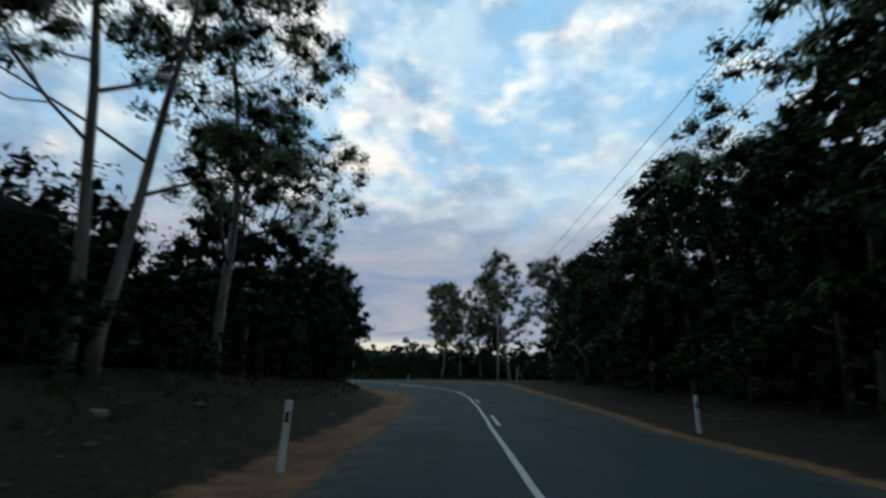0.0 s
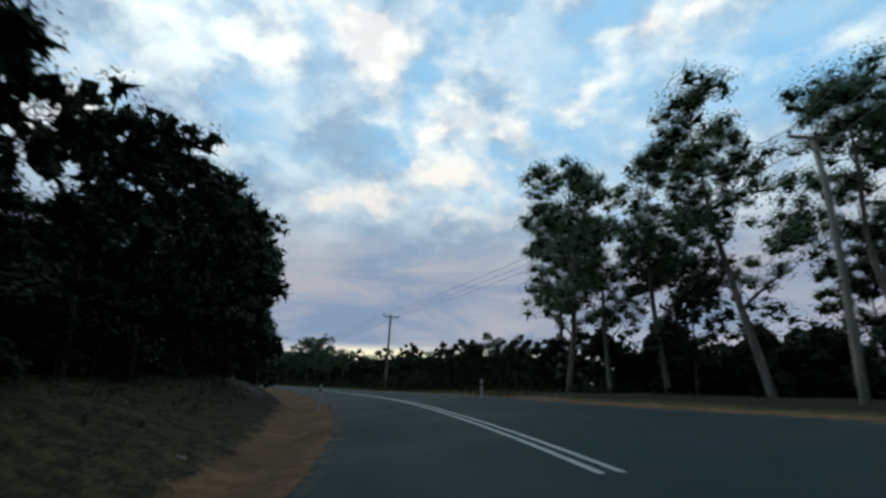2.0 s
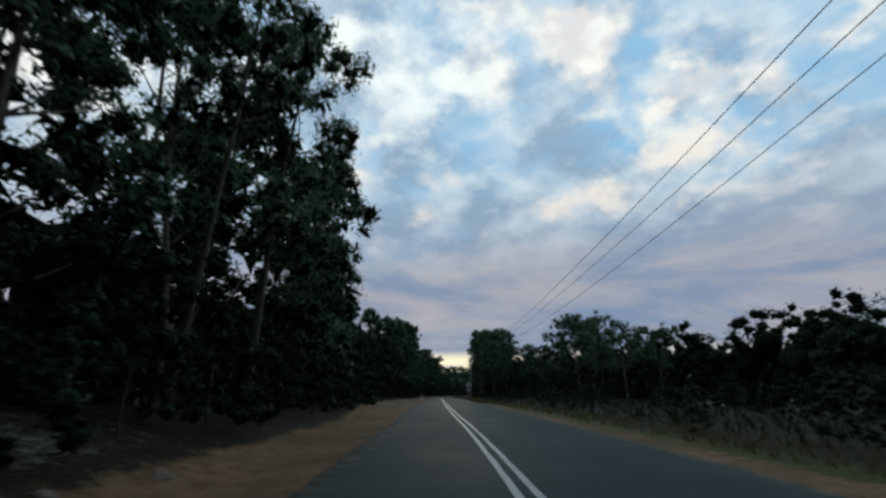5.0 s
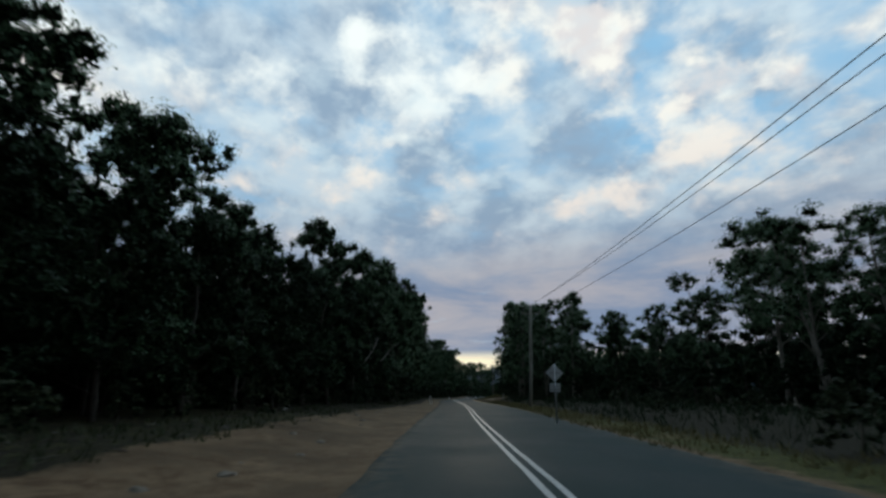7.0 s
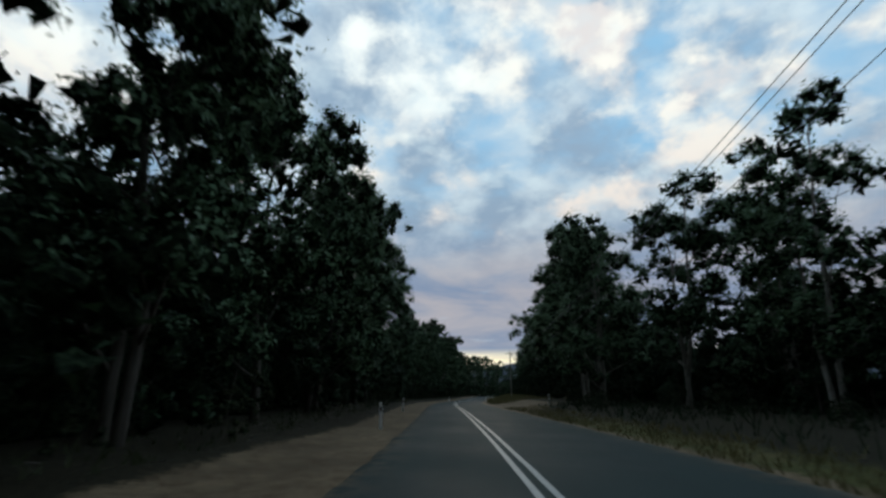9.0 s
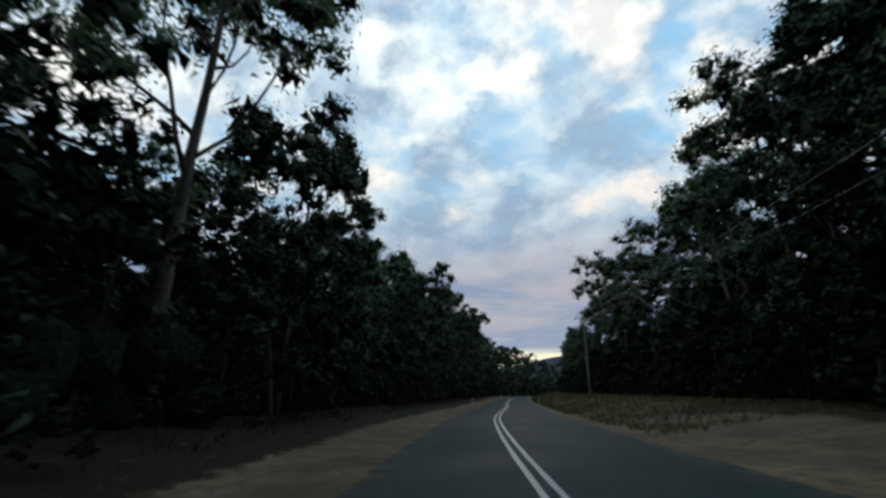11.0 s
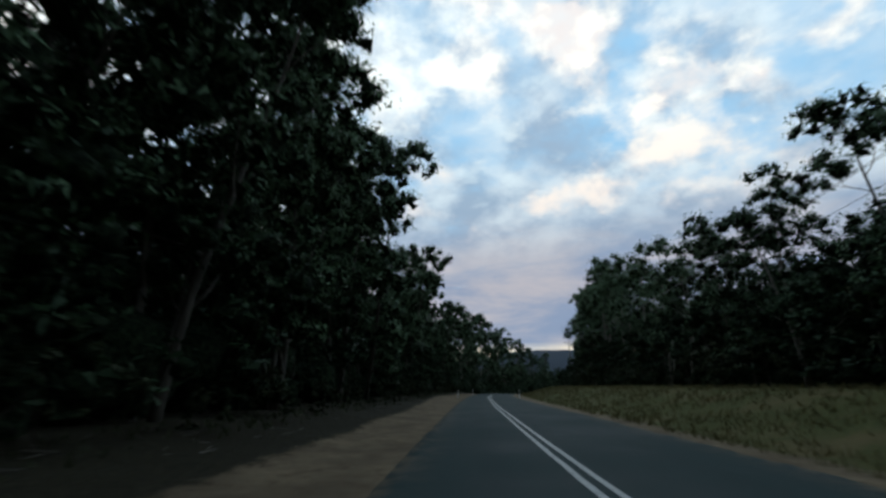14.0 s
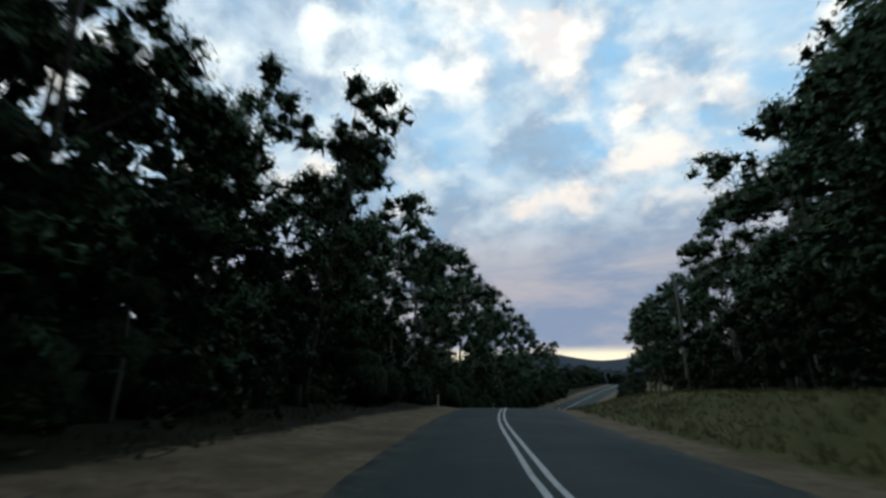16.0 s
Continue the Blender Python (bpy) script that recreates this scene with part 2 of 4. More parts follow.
def paint_material():
    m, k, b = material("road_paint")
    p = where(k)
    wear = k.noise(p, 7.0, 6, 0.7).outputs[0]
    grain = k.noise(p, 60.0, 3, 0.7).outputs[0]
    f = k.ramp(k.math("ADD", k.math("MULTIPLY", wear, 0.6), k.math("MULTIPLY", grain, 0.4)), 0.50, 0.68)
    k.put(b.inputs["Base Color"], k.mix(f, (0.46, 0.46, 0.44), (0.10, 0.10, 0.10)))
    b.inputs["Roughness"].default_value = 0.6
    bump(k, b, grain, 0.3, 0.006)
    return m


def ground_material():
    """Gravel shoulder, grass and leaf litter, blended along ragged edges by the sheet's two zone weights."""
    m, k, b = material("roadside_ground")
    p = where(k)
    n1 = k.noise(p, 0.45, 5, 0.65).outputs[0]
    n2 = k.noise(p, 2.6, 6, 0.7).outputs[0]
    n3 = k.noise(p, 17.0, 5, 0.7).outputs[0]
    n4 = k.noise(p, 70.0, 3, 0.7).outputs[0]
    rag = k.math("ADD", k.math("MULTIPLY", k.math("SUBTRACT", n2, 0.5), 0.9), k.math("MULTIPLY", k.math("SUBTRACT", n3, 0.5), 0.5))
    sandy = k.add("ShaderNodeAttribute", attribute_name="gravel").outputs["Fac"]
    grassy = k.add("ShaderNodeAttribute", attribute_name="grass").outputs["Fac"]
    sandf = k.ramp(k.math("ADD", sandy, rag), 0.32, 0.62)
    grassf = k.ramp(k.math("ADD", grassy, rag), 0.35, 0.70)
    litter = k.mix(k.ramp(n3, 0.38, 0.66), (0.012, 0.011, 0.006), (0.046, 0.039, 0.020))
    litter = k.mix(k.ramp(n4, 0.60, 0.78), litter, (0.09, 0.075, 0.045))
    green = k.mix(k.ramp(n3, 0.35, 0.65), (0.040, 0.050, 0.014), (0.125, 0.122, 0.036))
    green = k.mix(k.ramp(n1, 0.45, 0.7), green, (0.15, 0.115, 0.050))
    xyz = k.add("ShaderNodeSeparateXYZ")
    k.put(xyz.inputs[0], p)
    pale = k.ramp(xyz.outputs[1], 60.0, 190.0)
    sand = k.mix(k.ramp(n2, 0.3, 0.7), k.mix(pale, (0.125, 0.062, 0.028), (0.120, 0.082, 0.048)), k.mix(pale, (0.290, 0.165, 0.080), (0.290, 0.218, 0.138)))
    sand = k.mix(k.math("MULTIPLY", k.ramp(n4, 0.5, 0.75), 0.45), sand, (0.34, 0.265, 0.18))
    sand = k.mix(k.math("MULTIPLY", k.ramp(k.math("ADD", k.math("MULTIPLY", n1, 0.6), k.math("MULTIPLY", n2, 0.4)), 0.45, 0.60), 0.60), sand, (0.070, 0.050, 0.031))
    ash = k.add("ShaderNodeAttribute", attribute_name="bare").outputs["Fac"]
    bare = k.mix(k.ramp(n3, 0.34, 0.62), (0.045, 0.037, 0.028), (0.25, 0.22, 0.185))
    c = k.mix(grassf, litter, green)
    c = k.mix(k.ramp(k.math("ADD", ash, k.math("MULTIPLY", rag, 1.5)), 0.45, 0.75), c, bare)
    c = k.mix(sandf, c, sand)
    k.put(b.inputs["Base Color"], c)
    b.inputs["Roughness"].default_value = 0.95
    b.inputs["Specular IOR Level"].default_value = 0.2
    bump(k, b, k.math("ADD", n3, k.math("MULTIPLY", n4, 0.4)), 0.7, 0.05)
    return m


ASPHALT, PAINT, GROUND = asphalt_material(), paint_material(), ground_material()
LEAF_GUM = leaf_material("gum_leaves", (0.034, 0.070, 0.036), (0.190, 0.290, 0.155))
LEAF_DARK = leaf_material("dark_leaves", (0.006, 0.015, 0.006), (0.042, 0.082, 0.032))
LEAF_BUSH = leaf_material("scrub_leaves", (0.016, 0.026, 0.011), (0.085, 0.100, 0.045))
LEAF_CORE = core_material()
LEAF_GRASS = leaf_material("grass_blades", (0.050, 0.060, 0.022), (0.24, 0.20, 0.095), 0.7)
BARK_PALE = bark_material("pale_gum_bark", (0.17, 0.15, 0.125), (0.38, 0.35, 0.30))
# the gum bark again, with the shade under the trees put into its colour
BARK_MID = bark_material("shaded_gum_bark", (0.040, 0.034, 0.027), (0.115, 0.100, 0.082))
BARK_DARK = bark_material("dark_bark", (0.030, 0.024, 0.019), (0.085, 0.070, 0.056))
DEAD_WOOD = bark_material("dead_grey_wood", (0.20, 0.18, 0.155), (0.42, 0.40, 0.36))
POLE_WOOD = bark_material("weathered_pole_wood", (0.24, 0.225, 0.19), (0.44, 0.42, 0.36))
STEEL = plain_material("galvanised_steel", (0.42, 0.43, 0.44), (0.26, 0.25, 0.23), 0.45, 0.7)
SIGN_BACK = plain_material("bare_aluminium_sheet", (0.62, 0.64, 0.65), (0.45, 0.46, 0.46), 0.5, 0.25, 5.0)
WIRE = plain_material("wire", (0.16, 0.165, 0.17), (0.10, 0.10, 0.10), 0.5, 0.4)
CERAMIC = plain_material("brown_porcelain", (0.06, 0.04, 0.035), (0.10, 0.08, 0.07), 0.3)
POST_WHITE = plain_material("white_post_paint", (0.88, 0.88, 0.86), (0.50, 0.46, 0.40), 0.6, 0.0, 6.0, 0.5)
BLACK = plain_material("black_band", (0.02, 0.02, 0.02), (0.05, 0.045, 0.04), 0.6)
RED_LENS = plain_material("red_reflector", (0.16, 0.02, 0.02), (0.10, 0.02, 0.02), 0.25)
STAKE_WOOD = plain_material("bleached_stake_wood", (0.55, 0.52, 0.46), (0.32, 0.28, 0.23), 0.8)
STONE = plain_material("bank_stone", (0.20, 0.165, 0.125), (0.09, 0.072, 0.052), 0.9, 0.0, 5.0, 0.9)
# distance haze is painted in: the forest's base colour is turned blue
HILL = plain_material("haze_tinted_hill", (0.020, 0.034, 0.056), (0.032, 0.048, 0.072), 0.9, 0.0, 0.02)

# ---- plan: a line down the lane that is driven, s metres along it, l metres to its right ----
HEAD = ((-80, -4.5), (0, -4.5), (15, -2.3), (30, 2.9), (45, 11.5), (60, 21.3), (75, 27.2), (90, 32.7), (105, 37.9), (120, 39.3),
        (140, 38.5), (170, 36.8), (200, 38.9), (225, 39.8), (245, 36.7), (265, 33.2), (285, 34.5), (310, 32.5), (335, 31.4),
        (358, 30.0), (372, 30.2), (440, 9.0), (900, 6.0))
RISE = ((-80, -0.6), (0, -0.54), (30, -0.49), (50, -0.31), (70, 0.06), (90, 0.36), (110, 0.5), (140, 0.56), (180, 0.55), (220, 0.44),
        (250, 0.22), (275, -0.02), (300, -0.14), (330, -0.22), (358, -0.28), (395, -0.28), (435, -3.0), (500, 0.6), (560, 3.0), (900, 6.0))
LEFT_EDGE = ((-80, -1.6), (0, -1.6), (10, -1.75), (24, -1.55), (30, -1.2), (36, -1.15), (48, -1.3), (60, -1.35), (67, -1.3), (72, -1.65), (80, -2.05), (97, -2.0), (146, -1.3), (167, -1.55),
             (220, -1.7), (268, -1.2), (320, -1.25), (365, -1.85), (390, -1.6), (900, -1.5))
MIDDLE = ((-80, 0.9), (6, 0.9), (12, 1.0), (17, 1.2), (24, 1.6), (29, 2.0), (37, 2.4), (44, 2.42), (51, 2.25), (57, 2.1), (63, 2.0), (68, 1.78), (72, 1.65), (78, 1.2), (85, 0.93), (97, 0.89),
          (147, 1.33), (167, 1.15), (180, 1.08), (215, 1.05), (250, 1.1), (268, 1.5), (280, 1.62), (292, 1.6), (320, 1.47), (345, 1.2), (365, 0.88), (385, 1.15), (900, 1.2))
RIGHT_EDGE = ((-80, 4.9), (8, 5.1), (12, 5.0), (24, 5.9), (34, 6.8), (42, 8.3), (50, 8.4), (56, 7.0), (64, 6.0), (74, 5.4), (80, 4.6), (97, 4.6), (148, 5.1), (167, 5.2), (220, 4.5), (270, 5.0),
              (322, 5.0), (365, 4.1), (385, 4.6), (900, 4.4))
CROSSFALL = ((-80, 0), (12, 0), (30, 0.05), (42, 0.08), (64, 0.08), (80, 0.035), (100, 0), (900, 0))


def along(table, s):
    xs, ys = zip(*table)
    return np.interp(s, xs, ys)


S_FINE = np.arange(-80.0, 900.1, 0.5)
turn = np.radians(along(HEAD, S_FINE))
step = np.stack([-np.sin(turn), np.cos(turn)], 1) * 0.5
line = np.concatenate([[[0.0, 0.0]], np.cumsum((step[1:] + step[:-1]) / 2, axis=0)])
line -= line[160]
box = np.ones(31) / 31
level = np.convolve(np.pad(along(RISE, S_FINE), 15, mode="edge"), box, "valid")


def place(s, l):
    """World x, y of a spot of the plan."""
    h = np.radians(along(HEAD, s))
    return np.interp(s, S_FINE, line[:, 0]) + l * np.cos(h), np.interp(s, S_FINE, line[:, 1]) + l * np.sin(h)


def road_z(s):
    return np.interp(s, S_FINE, level)


def tilt_z(s, l):
    """Height that the banked bend adds."""
    return along(CROSSFALL, s) * np.clip(l, -5, 9)


def smooth(v, lo, hi):
    f = np.clip((v - lo) / (hi - lo), 0, 1)
    return f * f * (3 - 2 * f)


BANK_LEFT = ((-80, 1.2), (0, 1.3), (40, 1.3), (60, 1.5), (75, 1.5), (100, 1.1), (125, 0.5), (145, 0.3), (180, 0.35), (230, 0.5), (300, 0.5), (900, 0.5))
BANK_RIGHT = ((-80, 0.5), (30, 0.5), (44, 0.3), (60, 0.1), (90, -0.1), (130, 0.1), (160, 0.45), (220, 0.45), (250, 0.8), (277, 1.1), (350, 1.2), (380, 1.2), (420, 1.0), (900, 1.0))


def ground_z(s, l):
    """Height of the natural ground: flat under the road, a small drain, then the banks."""
    le, re = along(LEFT_EDGE, s), along(RIGHT_EDGE, s)
    dl, dr = le - l, l - re
    z = road_z(s) + tilt_z(s, l) - 0.05
    z = z - 0.12 * smooth(dl, 0.3, 1.1) * (1 - smooth(dl, 1.3, 2.4)) * smooth(130 - s, 0, 40)
    z = z + along(BANK_LEFT, s) * smooth(dl, 1.2, 5.5) + 0.035 * np.maximum(dl - 5, 0)
    z = z + along(BANK_RIGHT, s) * smooth(dr, 0.8, 7.0)
    return z


def spot(s, l, sink=0.05):
    x, y = place(s, l)
    return float(x), float(y), float(ground_z(s, l)) - sink


# ---- mesh helpers ----
def mesh_object(name, verts, faces, mat, parent=None, smooth_faces=False):
    me = bpy.data.meshes.new(name)
    me.from_pydata([tuple(map(float, v)) for v in verts], [], faces)
    if mat:
        me.materials.append(mat)
    if smooth_faces:
        me.shade_smooth()
    ob = new(name, me)
    ob.parent = parent
    return ob


def part(name, bm, mat, parent, label=""):
    me = bpy.data.meshes.new(name)
    bm.to_mesh(me)
    bm.free()
    me.materials.append(mat)
    ob = new(name, me)
    ob.parent = parent
    if label:
        tagged(ob, label)
    return ob


def tube(path, radii, sides, verts, faces):
    """Adds a tapered round tube along path to verts and faces."""
    path = [Vector(p) for p in path]
    first = len(verts)
    up = Vector((0.31, 0.95, 0.05)).normalized()
    for i, p in enumerate(path):
        d = (path[min(i + 1, len(path) - 1)] - path[max(i - 1, 0)]).normalized()
        a = d.cross(up)
        a = (a if a.length > 0.05 else d.cross(Vector((1, 0, 0)))).normalized()
        b = d.cross(a)
        for j in range(sides):
            w = 2 * math.pi * j / sides
            verts.append(p + (a * math.cos(w) + b * math.sin(w)) * radii[i])
    for i in range(len(path) - 1):
        for j in range(sides):
            q = first + i * sides
            faces.append((q + j, q + (j + 1) % sides, q + sides + (j + 1) % sides, q + sides + j))
    faces.append(tuple(first + j for j in reversed(range(sides))))
    faces.append(tuple(first + (len(path) - 1) * sides + j for j in range(sides)))


def box_bm(sx, sy, sz, centre=(0, 0, 0), bevel=0.0, turn_m=None):
    bm = bmesh.new()
    bmesh.ops.create_cube(bm, size=1.0)
    bmesh.ops.scale(bm, vec=(sx, sy, sz), verts=bm.verts)
    if bevel:
        bmesh.ops.bevel(bm, geom=bm.edges[:], offset=bevel, segments=2, affect="EDGES", profile=0.6)
    if turn_m is not None:
        bmesh.ops.transform(bm, matrix=turn_m, verts=bm.verts)
    bmesh.ops.translate(bm, vec=centre, verts=bm.verts)
    return bm


def leaf_tris(rng, centres, length, width, droop=0.6, facing=None):
    """Pointed leaves, one long triangle each, at the given centres, lying roughly square to facing."""
    n = len(centres)
    d = rng.normal(size=(n, 3))
    d[:, 2] = d[:, 2] * 0.6 - droop
    if facing is not None:
        out = facing + rng.normal(size=(n, 3)) * 0.32
        out /= np.linalg.norm(out, axis=1)[:, None]
        d -= out * (d * out).sum(1)[:, None] * 0.85
    else:
        out = rng.normal(size=(n, 3))
    d /= np.linalg.norm(d, axis=1)[:, None] + 1e-6
    w = np.cross(d, out)
    w /= np.linalg.norm(w, axis=1)[:, None] + 1e-6
    ln = length * rng.uniform(0.6, 1.35, (n, 1)) / 2
    wd = width * rng.uniform(0.6, 1.3, (n, 1)) / 2
    v = np.stack([centres - d * ln + w * wd, centres - d * ln * 0.7 - w * wd, centres + d * ln], 1).reshape(-1, 3)
    return v, np.arange(3 * n).reshape(-1, 3)


def ball_mesh(level):
    bm = bmesh.new()
    bmesh.ops.create_icosphere(bm, subdivisions=level, radius=1.0)
    bm.verts.ensure_lookup_table()
    out = np.array([v.co for v in bm.verts]), np.array([[q.index for q in f.verts] for f in bm.faces])
    bm.free()
    return out


KNOT = ball_mesh(1)


def leafy(rng, lobes, subs, per, length, width, flat=0.96, droop=0.5, core=0.0, heart=0.0, inner=7, bulk=1.0):
    """Foliage over rounded lobes (x, y, z, R): each is a cluster of smaller domes of leaves, every dome round a core of
    twigs coloured dark as inner shade. Gives verts, faces and each face's material.
    """
    vs, fs, ms, at = [], [], [], 0
    kv, kf = KNOT
    squash = np.array([1, 1, flat])

    def keep(v, f, m):
        nonlocal at
        vs.append(v), fs.append(f + at), ms.append(np.full(len(f), m))
        at += len(v)

    for x, y, z, R in lobes:
        mid = np.array([x, y, z])
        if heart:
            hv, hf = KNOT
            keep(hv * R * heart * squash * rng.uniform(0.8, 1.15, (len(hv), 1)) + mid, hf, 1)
        for q in range(subs):
            a = q * 2.4 + rng.uniform(-0.5, 0.5)
            h = rng.uniform(-0.55, 1.0) if q else 1.0
            w = math.sqrt(max(0.0, 1 - h * h))
            c = mid + np.array([math.cos(a) * w, math.sin(a) * w, h]) * R * rng.uniform(0.55, 0.78) * squash
            r = R * rng.uniform(0.34, 0.54)
            u = rng.normal(size=(per, 3))
            u /= np.linalg.norm(u, axis=1)[:, None]
            u[:, 2] = np.where(u[:, 2] < -0.4, -u[:, 2], u[:, 2])
            rad = r * (0.30 + 0.85 * rng.random((per, 1)) ** 0.8)
            v, f = leaf_tris(rng, u * rad * squash + c, length, width, droop, u + np.array([0, 0, 0.25]))
            keep(v, f, 0)
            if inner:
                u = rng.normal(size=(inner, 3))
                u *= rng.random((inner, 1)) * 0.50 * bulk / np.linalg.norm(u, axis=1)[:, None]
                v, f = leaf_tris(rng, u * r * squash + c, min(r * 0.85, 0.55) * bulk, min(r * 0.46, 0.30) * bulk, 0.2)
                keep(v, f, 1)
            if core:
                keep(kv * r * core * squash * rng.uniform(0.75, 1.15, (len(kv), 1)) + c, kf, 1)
    return np.concatenate(vs), np.concatenate(fs), np.concatenate(ms)


def foliage(name, verts, faces, mat, parent, which=None):
    me = bpy.data.meshes.new(name)
    me.vertices.add(len(verts))
    me.vertices.foreach_set("co", verts.astype(np.float32).ravel())
    me.loops.add(faces.size)
    me.loops.foreach_set("vertex_index", faces.astype(np.int32).ravel())
    me.polygons.add(len(faces))
    me.polygons.foreach_set("loop_start", np.arange(0, faces.size, faces.shape[1], dtype=np.int32))
    me.materials.append(mat)
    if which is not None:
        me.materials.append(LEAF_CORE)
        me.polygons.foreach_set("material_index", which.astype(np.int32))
        me.polygons.foreach_set("use_smooth", np.ones(len(faces), bool))
    me.update()
    me.validate()
    ob = new(name, me)
    ob.parent = parent
    return ob


# ---- trees ----
def limb(rng, start, way, length, bend, n=4):
    pts, p, d = [Vector(start)], Vector(start), Vector(way).normalized()
    for _ in range(n):
        d = (d + Vector(rng.normal(size=3)) * bend + Vector((0, 0, 0.06))).normalized()
        p = p + d * (length / n)
        pts.append(p.copy())
    return pts, d


def gum_tree(seed, height, spread=0.22, clear=0.38, stems=1, mat=LEAF_GUM, per=62, subs=6, leaf=(0.20, 0.080), fat=1.0, twigs=1, bark=BARK_PALE, limbs=11, inner=7, bulk=1.0):
    """A eucalypt: pale bare stems, rising limbs and separate rounded lobes of hanging leaves."""
    rng = np.random.default_rng(seed)
    tree = new("gum_tree")
    tv, tf, lobes = [], [], []
    for st in range(stems):
        a0 = rng.uniform(0, 6.28)
        off = 0.0 if stems == 1 else 0.035 * height
        way = Vector((math.cos(a0) * off * 2.2 / height, math.sin(a0) * off * 2.2 / height, 1))
        hh = height * (1 if st == 0 else rng.uniform(0.74, 0.92))
        trunk, _ = limb(rng, (math.cos(a0) * off * 0.4, math.sin(a0) * off * 0.4, -0.3), way, hh * 0.88 / way.length, 0.045, 9)
        r0 = 0.0125 * height * (1 if stems == 1 else 0.75)
        rad = [r0 * (1.25 if i == 0 else 1.0) * (1 - 0.80 * i / 9) for i in range(10)]
        tube(trunk, rad, 7, tv, tf)
        count = limbs if stems == 1 else int(limbs / 1.4)
        for b in range(count):
            f = clear + (0.95 - clear) * (b + rng.random()) / count
            i = min(int(f * 9), 8)
            p = trunk[i].lerp(trunk[i + 1], f * 9 - i)
            a = a0 + b * 2.4 + rng.uniform(-0.5, 0.5)
            rise = rng.uniform(0.35, 0.95) + 0.5 * max(0, f - 0.6)
            reach = spread * height * (1.08 - 0.85 * max(0.0, f - 0.45)) * rng.uniform(0.65, 1.1)
            pts, d = limb(rng, p, (math.cos(a), math.sin(a), rise), reach, 0.16)
            tube(pts, [max(0.012, rad[i] * 0.5 * (1 - 0.75 * j / 4)) for j in range(5)], 4, tv, tf)
            lobes.append((*pts[-1], rng.uniform(0.080, 0.115) * height * fat))
            for q in range(twigs):
                k = int(rng.integers(1, 4))
                sp, _ = limb(rng, pts[k], d + Vector(rng.normal(size=3)) * 0.65, reach * rng.uniform(0.32, 0.6), 0.2, 3)
                tube(sp, [max(0.008, rad[i] * 0.22 * (1 - 0.6 * j / 3)) for j in range(4)], 3, tv, tf)
                lobes.append((*sp[-1], rng.uniform(0.060, 0.090) * height * fat))
        lobes.append((*trunk[-1], 0.095 * height * fat))
    mesh_object("trunk", tv, tf, bark, tree, True)
    v, f, which = leafy(rng, lobes, subs, per, leaf[0], leaf[1], inner=inner, bulk=bulk)
    foliage("crown", v, f, mat, tree, which)
    return tagged(tree, "tall gum tree with pale trunk and clumped grey-green crown", "tree", "roadside gum trees")


def dense_tree(seed, height, width=0.62, mat=LEAF_DARK, lobes_n=16, subs=6, per=42, leaf=(0.19, 0.075), base=0.12, name="wattle_tree",
               label="dense dark-green wattle tree with foliage to the ground", group="roadside wattle trees", size=0.15, trunk_sides=6, core=0.0):
    """A full, dark tree with foliage almost to the ground."""
    rng = np.random.default_rng(seed)
    tree = new(name)
    tv, tf, lobes = [], [], []
    trunk, _ = limb(rng, (0, 0, -0.3), (0, 0, 1), height * 0.8, 0.06, 6)
    tube(trunk, [0.016 * height * (1 - 0.8 * i / 6) for i in range(7)], trunk_sides, tv, tf)
    for c in range(lobes_n):
        f = (c + 0.5) / lobes_n
        z = height * (base + (0.88 - base) * f)
        prof = math.sin(math.pi * min(1, (f * 0.78 + 0.22))) ** 0.7
        a = c * 2.4 + rng.uniform(-0.4, 0.4)
        r = width * height * 0.5 * prof * rng.uniform(0.45, 0.9)
        lobes.append((math.cos(a) * r, math.sin(a) * r, z, height * size * rng.uniform(0.75, 1.15)))
        if c % 3 == 0:
            i = min(int(f * 5), 5)
            pts, _ = limb(rng, trunk[i], (math.cos(a), math.sin(a), 0.6), max(r, 0.3), 0.12, 3)
            tube(pts, [0.005 * height * (1 - 0.7 * j / 3) for j in range(4)], 3, tv, tf)
    mesh_object("trunk", tv, tf, BARK_DARK, tree, True)
    v, f, which = leafy(rng, lobes, subs, per, leaf[0], leaf[1], 0.92, 0.3, core, 0.0, 10, 1.35)
    foliage("crown", v, f, mat, tree, which)
    return tagged(tree, label, "tree" if "tree" in name else name, group)


def scrub(seed, height, mat=LEAF_BUSH):
    return dense_tree(seed, height, 1.15, mat, 6, 4, 18, (0.12, 0.05), 0.16, "shrub",
                      "low dark-green native shrub on the roadside verge", "roadside shrubs", 0.25, 4)


class Stock:
    """Prototypes of one kind: the first call for each places it, later calls place copies."""

    def __init__(self, makers):
        self.makers, self.made, self.top, self.n = makers, {}, {}, 0

    def plant(self, s, l, height, spin=None, widen=1.0):
        i = self.n % len(self.makers)
        self.n += 1
        x, y, z = spot(s, l, 0.1)
        spin = (self.n * 137.5) % 360 if spin is None else spin
        if i not in self.made:
            self.made[i] = self.makers[i]()
            self.top[i] = max(v.co.z for o in self.made[i].children for v in o.data.vertices)
            fresh = True
        else:
            fresh = False
        k = height / self.top[i]
        m = pose(x, y, z, 0, 0, spin) @ Matrix.Diagonal((k * widen, k * widen, k, 1))
        src = self.made[i]
        if fresh:
            src.matrix_basis = m
            return src
        return copy_thing(src, m @ Matrix.Diagonal([1 / q for q in src.scale] + [1]))


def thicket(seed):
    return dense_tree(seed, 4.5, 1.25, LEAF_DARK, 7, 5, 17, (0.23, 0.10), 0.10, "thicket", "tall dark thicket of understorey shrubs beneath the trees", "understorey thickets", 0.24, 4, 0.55)


